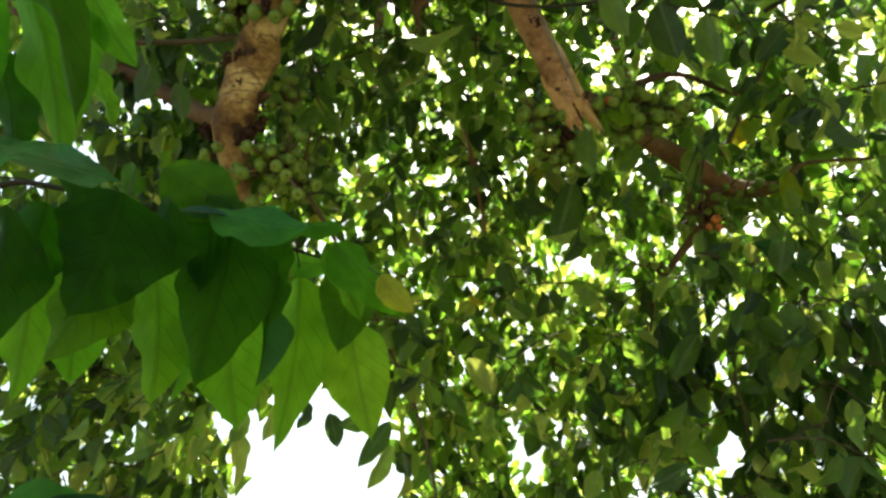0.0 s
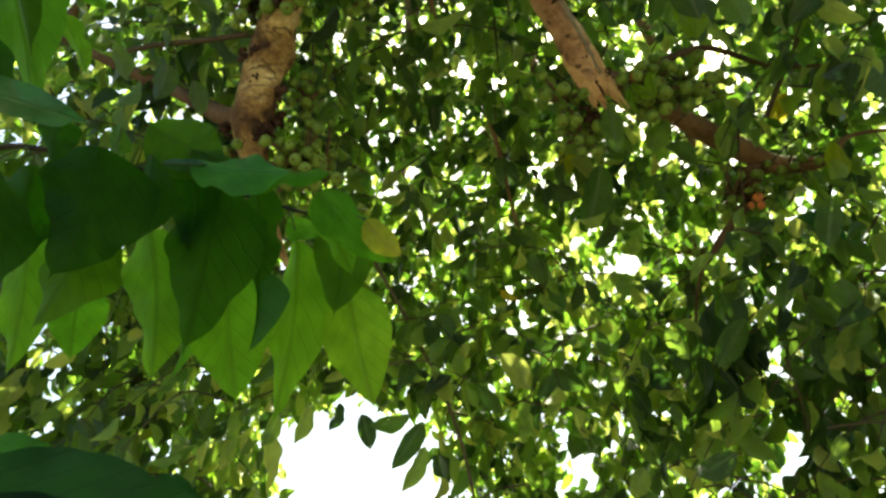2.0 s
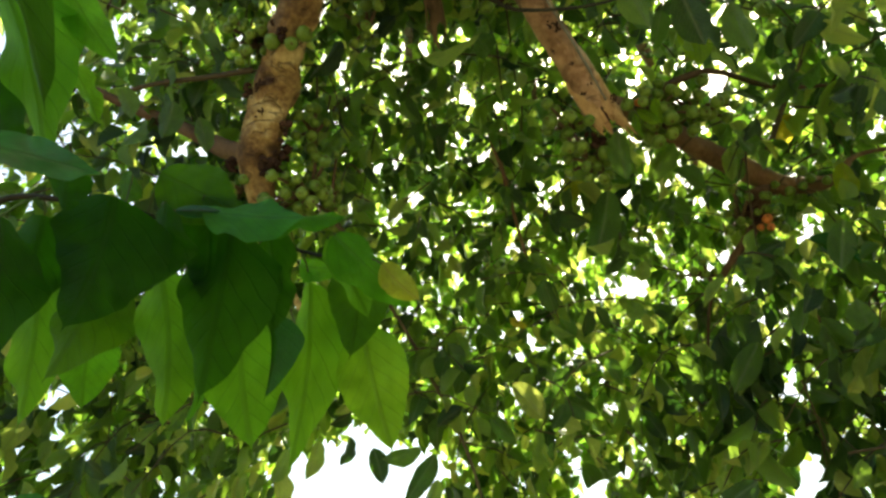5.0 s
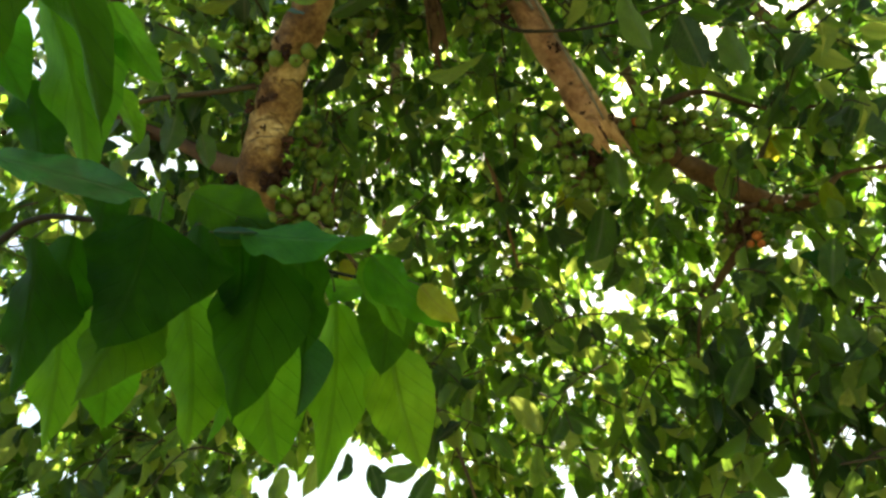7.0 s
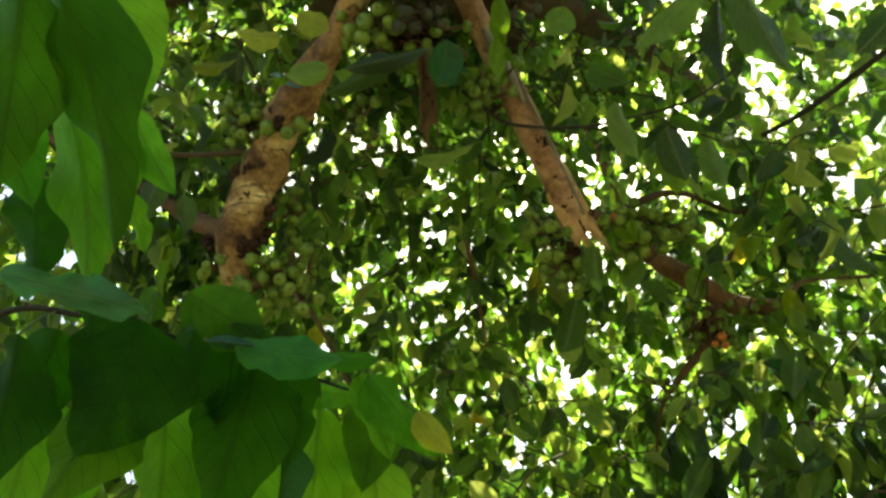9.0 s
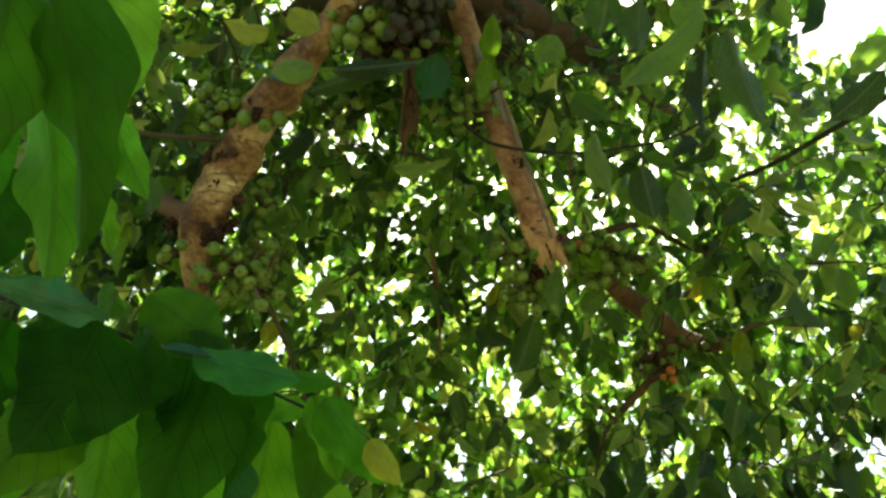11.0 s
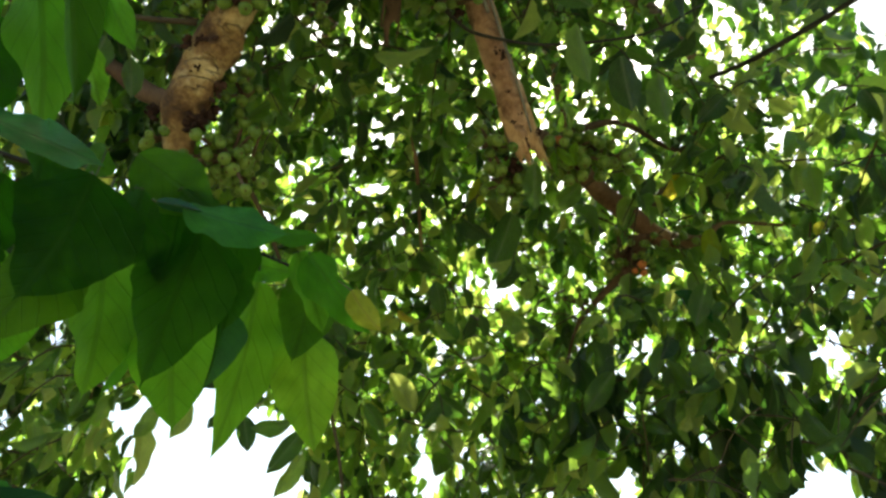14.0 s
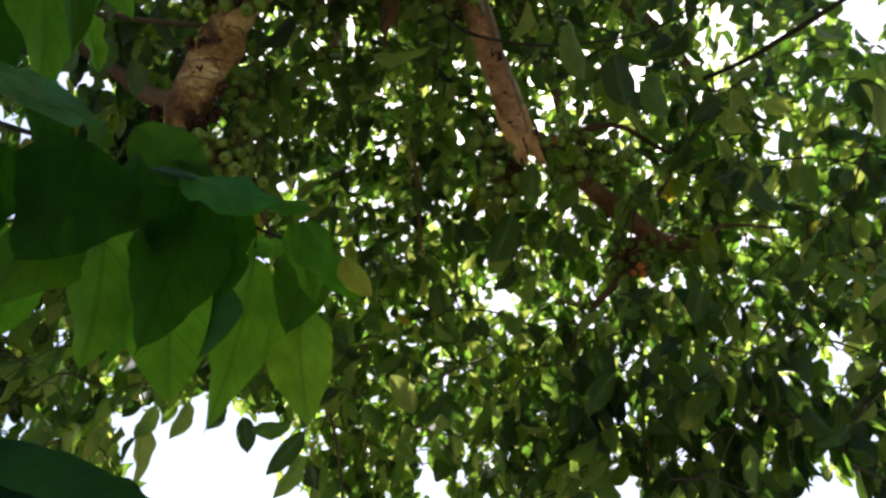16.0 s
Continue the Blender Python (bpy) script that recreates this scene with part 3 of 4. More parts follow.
def fig_cluster(centre, spread, count, size, seed, ripe=0, label="knobbly spur bearing round green unripe figs", skins=FIGS):
    """Figs crowded on a knobbly spur; each hangs outward from the centre."""
    rng = random.Random(seed)
    c = Vector(centre)
    v, f = [], []
    places = []
    for _ in range(count * 60):
        if len(places) == count:
            break
        p = Vector([rng.gauss(0, 0.55) * s for s in spread])
        d = size * rng.uniform(0.68, 1.0)
        if all((p - q).length > 0.43 * (d + e) for q, e in places):
            places.append((p, d))
    for p, d in places:
        tv, tf = tube([(*(c + p * 0.15 + Vector((0, 0.03, 0.02))), 0.006), (*(c + p * 0.6 + Vector((0, 0.012, 0.012))), 0.004), (*(c + p), 0.003)], 5, 3, 0.2, seed)
        f += [tuple(i + len(v) for i in face) for face in tf]
        v += tv
    bunch = child("fruit_spur", mesh_from("fruit_spur", v, f, BARK_BROWN), fig_tree, None, label)
    for n, (p, d) in enumerate(places):
        out = (p.normalized() + Vector((rng.uniform(-0.5, 0.5), rng.uniform(-0.9, 0.1), rng.uniform(-0.8, 0.2)))).normalized()
        turn = (-out).to_track_quat("Z", "Y").to_matrix().to_4x4()
        body, eye = rng.choice(FIGS_RIPE if n < ripe else skins)
        m = Matrix.Translation(c + p) @ turn @ Matrix.Scale(d, 4)
        fruit = child("fig", body, bunch, m, "orange-red ripening fig" if n < ripe else "")
        e = new("eye", eye)
        e.parent = fruit


fig_cluster((-0.428, 0.952, 2.789), (0.050, 0.05, 0.050), 26, 0.028, 1)
fig_cluster((-0.316, 0.938, 2.746), (0.022, 0.012, 0.02), 3, 0.038, 2)
fig_cluster((-0.362, 1.214, 2.549), (0.075, 0.06, 0.06), 31, 0.034, 3)
fig_cluster((-0.341, 1.284, 2.559), (0.06, 0.06, 0.07), 22, 0.030, 4)
fig_cluster((-0.358, 1.167, 2.700), (0.025, 0.05, 0.06), 10, 0.032, 5)
fig_cluster((-0.516, 1.173, 2.551), (0.03, 0.03, 0.03), 4, 0.029, 6)
fig_cluster((0.246, 1.261, 2.716), (0.045, 0.05, 0.05), 15, 0.035, 7)
fig_cluster((0.294, 1.325, 2.656), (0.045, 0.05, 0.05), 18, 0.035, 8)
fig_cluster((0.436, 1.261, 2.730), (0.055, 0.05, 0.06), 32, 0.037, 9, 1)
fig_cluster((0.537, 1.290, 2.753), (0.055, 0.05, 0.045), 24, 0.035, 10)
fig_cluster((0.664, 1.584, 2.635), (0.05, 0.05, 0.06), 22, 0.027, 11)
fig_cluster((0.714, 1.560, 2.602), (0.03, 0.03, 0.03), 8, 0.027, 12, 3, "spur of small figs turning orange-red")
fig_cluster((0.798, 1.532, 2.692), (0.06, 0.04, 0.03), 8, 0.029, 13)
fig_cluster((-0.089, 0.816, 2.905), (0.12, 0.06, 0.05), 28, 0.034, 14)
fig_cluster((0.098, 0.974, 2.877), (0.05, 0.05, 0.05), 13, 0.035, 15)
fig_cluster((-0.195, 1.007, 2.848), (0.05, 0.05, 0.05), 11, 0.030, 16)
fig_cluster((0.580, 1.699, 2.544), (0.04, 0.04, 0.04), 8, 0.024, 17)

DRY = "spur crowded with dark withered figs"
fig_cluster((-0.013, 0.732, 2.859), (0.045, 0.04, 0.05), 30, 0.028, 18, 0, DRY, FIGS_DARK)
fig_cluster((-0.057, 0.695, 2.878), (0.05, 0.04, 0.04), 24, 0.028, 19, 0, DRY, FIGS_DARK)
fig_cluster((0.166, 0.740, 2.905), (0.03, 0.03, 0.05), 16, 0.025, 20, 0, DRY, FIGS_DARK)
fig_cluster((-0.121, 0.752, 2.830), (0.035, 0.03, 0.03), 8, 0.038, 21)
fig_cluster((0.086, 0.916, 2.825), (0.04, 0.03, 0.04), 10, 0.026, 22)

# ---- fig tree: crown of hanging shoots ----
BLADES = [leaf_shape(6, 2, s, 0.22, 0.22, 0.06, 0.46, 1.0) for s in range(8)]
BLADE_MESHES = [mesh_from("leaf", *leaf_shape(8, 4, s, 0.22, 0.22, 0.06, 0.46, 1.0)[:2], CROWN, leaf_shape(8, 4, s, 0.22, 0.22, 0.06, 0.46, 1.0)[2]) for s in range(8)]
EYE = Vector((0.15, 0.02, 1.60))

# openings in the crown where the sky shows: a line outward from under the tree, and its half-width as a share of distance
# wide openings first, then the small ones
WIDE = [
    ((-0.569, 2.446, 2.226), 0.112, 0.060),
    ((-0.391, 1.886, 2.007), 0.088, 0.066),
    ((-0.467, 1.879, 1.910), 0.06, 0.055),
    ((-0.224, 1.934, 1.947), 0.055, 0.045),
    ((-0.430, 1.952, 2.114), 0.08, 0.045),
    ((1.007, 0.901, 3.195), 0.07, 0.045),
    ((1.090, 0.989, 3.081), 0.025, 0.02),
]
SMALL = [
    ((-1.168, 1.464, 3.261), 0.020, 0.012),
    ((-1.201, 1.551, 3.155), 0.013, 0.021),
    ((-1.149, 1.614, 3.140), 0.032, 0.008),
    ((-1.040, 1.671, 3.174), 0.013, 0.007),
    ((-0.341, 2.154, 3.011), 0.018, 0.014),
    ((0.971, 2.298, 2.679), 0.014, 0.013),
    ((0.923, 2.483, 2.223), 0.018, 0.034),
    ((0.206, 2.574, 2.239), 0.020, 0.046),
    ((0.292, 2.146, 3.132), 0.008, 0.016),
    ((0.753, 1.838, 3.406), 0.008, 0.012),
    ((0.995, 2.150, 2.927), 0.011, 0.010),
    ((1.071, 2.120, 2.928), 0.010, 0.013),
    ((1.448, 1.913, 2.600), 0.010, 0.014),
    ((1.428, 2.004, 2.142), 0.046, 0.036),
    ((1.495, 1.896, 2.331), 0.011, 0.030),
    ((1.096, 2.134, 2.315), 0.012, 0.010),
    ((0.256, 2.498, 2.174), 0.016, 0.036),
    ((0.440, 2.304, 2.877), 0.017, 0.016),
    ((-1.100, 2.203, 2.198), 0.015, 0.018),
    ((-1.428, 1.898, 2.364), 0.021, 0.018),
    ((1.378, 1.536, 3.258), 0.011, 0.010),
    ((1.023, 2.041, 2.871), 0.008, 0.018),
    ((1.443, 1.957, 2.567), 0.027, 0.012),
    ((1.018, 1.451, 3.560), 0.021, 0.033),
    ((1.384, 1.289, 3.467), 0.021, 0.029),
    ((-0.267, 1.652, 3.538), 0.012, 0.016),
    ((-0.378, 1.752, 3.418), 0.010, 0.006),
    ((-0.908, 1.573, 3.044), 0.026, 0.011),
    ((-0.990, 1.525, 3.036), 0.017, 0.01),
    ((-0.962, 1.496, 3.088), 0.01, 0.01),
    ((-1.134, 1.582, 2.848), 0.016, 0.016),
    ((-1.329, 1.810, 2.076), 0.016, 0.012),
    ((-1.239, 1.862, 2.151), 0.014, 0.008),
    ((-1.290, 1.806, 2.192), 0.01, 0.01),
]
GAPS = [((Vector(p) - EYE).normalized(), wide, high, n < 5) for n, (p, wide, high) in enumerate(WIDE + SMALL)]


def in_gap(p):
    way = (Vector(p) - EYE).normalized()
    for axis, wide, high, clear in GAPS:
        if axis.dot(way) < 0.97:
            continue
        right = axis.cross(Vector((0, 0, 1))).normalized()
        up = right.cross(axis)
        d = way - axis * axis.dot(way)
        if (d.dot(right) / wide) ** 2 + (d.dot(up) / high) ** 2 < 1.0 + 1.1 * noise.noise(Vector(way) * 52):
            return clear or rng.random() < 0.82
    return False


rng = random.Random(11)

# limbs with few leaves under them: two ends and the half-width of the bare strip as a share of distance
BARE = [
    ((-0.220, 0.830, 2.895), (-0.320, 0.960, 2.795), 0.03), ((-0.10, 0.70, 2.97), (-0.220, 0.830, 2.895), 0.03), ((0.071, 0.853, 3.007), (0.186, 1.061, 2.900), 0.035), ((-0.10, 0.83, 2.90), (0.07, 0.85, 2.93), 0.05), ((-0.03, 0.87, 2.91), (-0.03, 1.087, 2.83), 0.03),
    ((-0.346, 0.991, 2.740), (-0.470, 1.155, 2.615), 0.036), ((-0.470, 1.155, 2.615), (-0.488, 1.227, 2.531), 0.025), ((0.194, 1.059, 2.900), (0.358, 1.294, 2.680), 0.034),
    ((0.515, 1.417, 2.787), (0.708, 1.560, 2.706), 0.024), ((0.708, 1.560, 2.706), (0.817, 1.564, 2.727), 0.02), ((0.239, 1.256, 2.722), (0.307, 1.347, 2.624), 0.04),
    ((0.428, 1.271, 2.753), (0.555, 1.301, 2.765), 0.045), ((-0.419, 1.204, 2.545), (-0.347, 1.290, 2.548), 0.05), ((-0.480, 0.991, 2.727), (-0.437, 0.997, 2.741), 0.045), ((0.658, 1.586, 2.636), (0.727, 1.554, 2.602), 0.03),
]
BARE = [(Vector(a) - EYE, Vector(b) - EYE, wide) for a, b, wide in BARE]


def hides_limb(p):
    q = Vector(p) - EYE
    far = q.length
    for a, b, wide in BARE:
        if far > max(a.length, b.length) + 0.05:
            continue
        u, v, w = a.normalized(), b.normalized(), q.normalized()
        s = min(max((w - u).dot(v - u) / max((v - u).length_squared, 1e-9), 0), 1)
        if (u.lerp(v, s) - w).length < wide:
            return True
    return False


# thinner parts of the crown, where more light comes in: middle, cosine of the half-width, share of leaves kept
THIN = [((Vector(p) - EYE).normalized(), reach, keep) for p, reach, keep in [((0.981, 1.016, 3.136), 0.98, 0.78), ((1.127, 1.271, 2.802), 0.985, 1.0), ((0.427, 1.236, 3.205), 0.988, 0.80), ((0.22, 1.70, 2.70), 0.975, 0.86), ((0.410, 1.249, 3.395), 0.985, 0.90), ((-0.264, 1.333, 3.319), 0.988, 0.90), ((-0.281, 1.213, 3.126), 0.972, 0.93), ((0.386, 1.153, 3.219), 0.985, 0.84), ((-0.645, 1.071, 3.160), 0.985, 0.97)]]
leaf_verts, leaf_faces, leaf_uvs, twig_verts, twig_faces = [], [], [], [], []
near_leaves = []
large = False
sparse = random.Random(5)


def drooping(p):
    """The low side of the crown, where larger leaves, coloured dark for shade, hang in place of the small ones."""
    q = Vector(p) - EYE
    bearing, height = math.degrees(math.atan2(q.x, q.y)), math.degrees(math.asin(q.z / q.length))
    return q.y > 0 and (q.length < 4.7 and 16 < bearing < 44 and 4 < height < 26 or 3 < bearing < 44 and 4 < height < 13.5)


twig_count = [0]
count_v = 0


def add_leaf(base, tip, width, roll, which, holder):
    global count_v
    base, tip = Vector(base), Vector(tip)
    if in_gap(base.lerp(tip, 0.5)) or in_gap(tip):
        return
    if hides_limb(base.lerp(tip, 0.5)):
        return
    for axis, reach, keep in THIN:
        if axis.dot((base - EYE).normalized()) > reach and rng.random() > keep:
            return
    if not large and drooping(base) and sparse.random() < 0.58:
        return
    size = (tip - base).length
    turn = blade_frame(base, tip, roll)
    if (base - EYE).length < 1.95 and abs((base - EYE).normalized().dot(Vector((0.03, 0.84, 0.54)).normalized())) > 0.8:
        m = Matrix.Translation(base) @ turn.to_4x4() @ Matrix.Diagonal((size, width, size, 1))
        near_leaves.append(((base - EYE).length, which, m, holder))
        return
    v, f, uv = BLADES[which]
    a = np.array(turn) @ np.diag((size, width, size))
    leaf_verts.append(v @ a.T + np.array(base))
    leaf_faces.append(np.array(f) + count_v)
    leaf_uvs.append(uv)
    count_v += len(v)


def shoot(start, way, length, leaves, leaf_size, droop):
    """A thin shoot that bends down under its leaves; leaves hang from it in turn on either side."""
    p, d = Vector(start), Vector(way).normalized()
    line = [p.copy()]
    steps = 7
    for _ in range(steps):
        d = (d + Vector((0, 0, -droop)) * (1 / steps) + Vector((rng.gauss(0, 0.05), rng.gauss(0, 0.05), 0))).normalized()
        p = p + d * (length / steps)
        line.append(p.copy())
    holder = fig_tree
    if not any(in_gap(q) for q in line):
        v, f = tube([(*line[0], 0.003), (*line[3], 0.0022), (*line[-1], 0.0012)], 5, 3, 0.0, 0, 0, False)
        if (line[0] - EYE).length < 1.95 and (line[3] - EYE).normalized().dot(Vector((0.03, 0.84, 0.54)).normalized()) > 0.8:
            holder = child("shoot", mesh_from("shoot", v, f, TWIG), fig_tree)
        else:
            n = twig_count[0]
            twig_verts.append(v)
            twig_faces.extend(tuple(i + n for i in face) for face in f)
            twig_count[0] += len(v)
    for k in range(leaves):
        s = (k + rng.uniform(0.3, 1.0)) / leaves * steps
        i = min(int(s), steps - 1)
        base = line[i].lerp(line[i + 1], s - i)
        ang = rng.uniform(0, 6.28)
        size = leaf_size * rng.uniform(0.7, 1.2)
        spread = 0.42 if large else 0.75
        down = Vector((math.cos(ang) * rng.uniform(0.1, spread), math.sin(ang) * rng.uniform(0.1, spread), -rng.uniform(0.25, 1.1))).normalized()
        base = base + down * 0.02
        add_leaf(base, base + down * size, size * rng.uniform(0.36, 0.54), rng.uniform(-1.3, 1.3) + (math.pi if rng.random() < 0.5 else 0), rng.randrange(8), holder)


def fill(count, az, el, far, leaf_size, length=0.32, leaves=8):
    """Shoots through a part of the crown: bearing from +y to +x and height in degrees, distance in metres."""
    u0, v0 = rng.random(), rng.random()
    for n in range(count):
        u, v = (u0 + n * 0.7548776662) % 1, (v0 + n * 0.5698402910) % 1
        a, e, d = radians(az[0] + u * (az[1] - az[0])), radians(el[0] + v * (el[1] - el[0])), rng.uniform(*far)
        at = EYE + Vector((math.sin(a) * math.cos(e), math.cos(a) * math.cos(e), math.sin(e))) * d
        b = rng.uniform(0, 6.28)
        shoot(at, (math.cos(b), math.sin(b), rng.uniform(-0.2, 0.5)), length * rng.uniform(0.7, 1.2), leaves, leaf_size * rng.uniform(0.9, 1.1), rng.uniform(0.8, 2.2))


fill(1480, (-48, 50), (2, 64), (2.15, 3.1), 0.078, 0.32, 9)
fill(1170, (-50, 54), (2, 70), (3.1, 4.6), 0.100, 0.38, 9)
fill(190, (-66, -36), (8, 70), (2.2, 3.6), 0.11)
fill(55, (42, 70), (16, 70), (2.2, 3.6), 0.11)
fill(120, (-42, -12), (4, 26), (1.9, 3.2), 0.095)
fill(190, (-42, 48), (10, 60), (1.85, 2.2), 0.082)
fill(84, (-12, 44), (5, 24), (1.95, 2.6), 0.092, 0.32, 9)
fill(66, (-30, 30), (20, 46), (2.6, 3.6), 0.11, 0.34, 9)
fill(40, (16, 46), (8, 40), (1.75, 2.0), 0.084)
fill(40, (-4, 26), (8, 34), (2.2, 3.2), 0.105, 0.34, 9)
fill(16, (6, 46), (40, 66), (1.6, 1.95), 0.095)
fill(26, (-35, 6), (44, 66), (1.75, 2.1), 0.088)
# dense cover along the sun's way, added to shade the near leaves
fill(160, (-15, 30), (52, 68), (3.0, 4.4), 0.12)
# unseen cover overhead and behind, added to hold back sky light
fill(120, (-60, 60), (66, 88), (2.2, 3.4), 0.12)
fill(80, (60, 300), (58, 88), (2.4, 3.6), 0.12)

# outer leaves at the crown's far side, thin, sunlight put into their yellow-green
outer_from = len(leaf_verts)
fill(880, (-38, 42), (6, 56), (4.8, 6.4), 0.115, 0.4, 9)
# far cover across the sun's way, added to cut dapples on near leaves
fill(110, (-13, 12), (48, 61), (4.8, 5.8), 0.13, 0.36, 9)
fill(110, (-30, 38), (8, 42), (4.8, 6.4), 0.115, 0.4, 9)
# second patch before the sun, added to shade the sapling's leaves
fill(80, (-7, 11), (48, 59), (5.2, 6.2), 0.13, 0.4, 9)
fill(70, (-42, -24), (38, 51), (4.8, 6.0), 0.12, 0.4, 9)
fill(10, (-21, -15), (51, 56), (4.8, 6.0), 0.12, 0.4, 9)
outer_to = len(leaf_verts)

# larger leaves low on one side and round the side limb, shade put into their deep green
shaded_from = len(leaf_verts)
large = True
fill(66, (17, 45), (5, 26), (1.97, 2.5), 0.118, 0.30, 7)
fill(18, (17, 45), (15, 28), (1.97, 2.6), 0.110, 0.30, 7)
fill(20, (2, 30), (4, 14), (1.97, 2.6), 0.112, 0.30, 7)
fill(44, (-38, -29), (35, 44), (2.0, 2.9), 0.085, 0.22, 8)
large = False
shaded_to = len(leaf_verts)

# single leaves that stand out near the limbs
FINE = [leaf_shape(14, 6, 70 + s, 0.14, 0.2, 0.05, 0.46, 1.0) for s in range(5)]
FINE_MESHES = {}


def crown_leaf(base, tip, width, roll=0.0, which=0, mat=CROWN, label=""):
    key = (which, mat.name)
    if key not in FINE_MESHES:
        v, f, uv = FINE[which]
        FINE_MESHES[key] = mesh_from("leaf", v.tolist(), f, mat, uv)
    size = (Vector(tip) - Vector(base)).length
    m = Matrix.Translation(base) @ blade_frame(base, tip, radians(roll)).to_4x4() @ Matrix.Diagonal((size, width, size, 1))
    return child("leaf", FINE_MESHES[key], fig_tree, m, label)


crown_leaf((-0.259, 0.679, 2.695), (-0.333, 0.668, 2.674), 0.070, 10, 0, FADING, "yellow-green fading leaf")
crown_leaf((-0.227, 0.652, 2.724), (-0.178, 0.688, 2.713), 0.062, -12, 2, FADING, "yellow-green fading leaf")
crown_leaf((-0.566, 0.907, 2.918), (-0.466, 0.928, 2.950), 0.042, 5, 1, FADING, "yellow-green fading leaf")
crown_leaf((0.475, 0.605, 2.761), (0.379, 0.741, 2.697), 0.069, 12, 0)
crown_leaf((0.516, 0.601, 2.723), (0.580, 0.717, 2.609), 0.070, -8, 2)
crown_leaf((0.501, 0.659, 2.741), (0.505, 0.775, 2.651), 0.057, -25, 1)
crown_leaf((0.762, 0.611, 2.664), (0.713, 0.702, 2.629), 0.053, 20, 3)
crown_leaf((0.749, 0.560, 2.678), (0.711, 0.624, 2.660), 0.050, -15, 4)
crown_leaf((0.450, 0.597, 2.822), (0.486, 0.661, 2.771), 0.055, 15, 0)
crown_leaf((0.390, 0.649, 2.856), (0.398, 0.727, 2.803), 0.069, -12, 1)
crown_leaf((0.254, 0.725, 2.834), (0.224, 0.772, 2.805), 0.069, 10, 2)
crown_leaf((0.329, 0.633, 2.856), (0.323, 0.701, 2.814), 0.070, 0, 3)
crown_leaf((0.361, 0.894, 2.760), (0.396, 0.977, 2.670), 0.057, -15, 4)
crown_leaf((0.467, 0.944, 2.738), (0.504, 1.016, 2.650), 0.067, 5, 2)
crown_leaf((-0.181, 0.735, 2.677), (-0.256, 0.737, 2.651), 0.045, -30, 0)
crown_leaf((-0.152, 0.740, 2.680), (0.008, 0.734, 2.711), 0.040, 25, 1)
crown_leaf((0.029, 0.739, 2.759), (0.019, 0.809, 2.704), 0.068, 10, 2, WAXY, "blue-green leaf with a faint waxy shine")
crown_leaf((0.122, 0.752, 2.777), (0.125, 0.811, 2.730), 0.035, 0, 1, YOUNG, "small fresh bright green leaf")
crown_leaf((0.140, 0.746, 2.780), (0.123, 0.685, 2.823), 0.038, 0, 2, YOUNG, "small fresh bright green leaf")
crown_leaf((-0.049, 1.014, 2.724), (0.083, 1.008, 2.740), 0.049, -10, 3)
crown_leaf((-0.223, 0.864, 2.763), (-0.062, 0.811, 2.800), 0.040, 25, 4)
crown_leaf((-0.245, 1.016, 2.823), (-0.307, 1.054, 2.725), 0.060, 10, 0)
crown_leaf((0.143, 0.876, 2.924), (0.117, 0.802, 2.955), 0.032, 0, 1, YOUNG, "small fresh bright green leaf")
crown_leaf((0.122, 0.888, 2.918), (0.127, 0.936, 2.853), 0.036, 10, 2, YOUNG, "small fresh bright green leaf")
crown_leaf((0.142, 0.874, 2.925), (0.194, 0.908, 2.868), 0.026, -20, 3, YOUNG, "small fresh bright green leaf")
crown_leaf((-0.008, 0.836, 2.864), (0.029, 0.885, 2.798), 0.055, 30, 4)
crown_leaf((-0.056, 0.829, 2.865), (-0.119, 0.857, 2.805), 0.045, 10, 0)
crown_leaf((0.445, 1.230, 2.667), (0.425, 1.179, 2.702), 0.022, 0, 1, YOUNG, "small fresh bright green leaf")
crown_leaf((0.393, 1.214, 2.703), (0.440, 1.218, 2.651), 0.024, 15, 2, YOUNG, "small fresh bright green leaf")
crown_leaf((0.389, 1.221, 2.697), (0.398, 1.244, 2.631), 0.022, -15, 3, YOUNG, "small fresh bright green leaf")
crown_leaf((0.484, 1.353, 2.714), (0.425, 1.401, 2.637), 0.055, 10, 4)
crown_leaf((0.349, 1.247, 2.676), (0.355, 1.308, 2.574), 0.048, -10, 0)
crown_leaf((0.330, 1.450, 2.673), (0.288, 1.527, 2.516), 0.075, 10, 1)
crown_leaf((0.893, 1.505, 2.731), (0.902, 1.542, 2.638), 0.055, 0, 2, YELLOW, "bright yellow-green leaf lit through")
crown_leaf((0.809, 1.481, 2.886), (0.758, 1.537, 2.813), 0.055, 0, 3, YELLOW, "bright yellow-green leaf lit through")
crown_leaf((0.646, 1.654, 2.332), (0.575, 1.698, 2.220), 0.062, 5, 4)
crown_leaf((0.861, 1.596, 2.285), (0.829, 1.632, 2.173), 0.052, -10, 0)
crown_leaf((0.792, 1.639, 2.381), (0.851, 1.636, 2.283), 0.050, 10, 1)
crown_leaf((0.393, 1.814, 2.021), (0.366, 1.833, 1.948), 0.05, 5, 2)
crown_leaf((-0.343, 1.461, 2.578), (-0.340, 1.499, 2.520), 0.045, 0, 3, YELLOW, "small orange-yellow dying leaf")
crown_leaf((0.790, 1.356, 2.463), (0.773, 1.413, 2.370), 0.055, 10, 4)
crown_leaf((1.125, 1.363, 2.691), (1.115, 1.391, 2.661), 0.03, 0, 0, YELLOW, "small orange-yellow dying leaf")
crown_leaf((0.252, 1.611, 2.888), (0.236, 1.673, 2.803), 0.055, 0, 1, YELLOW, "bright yellow-green leaf lit through")
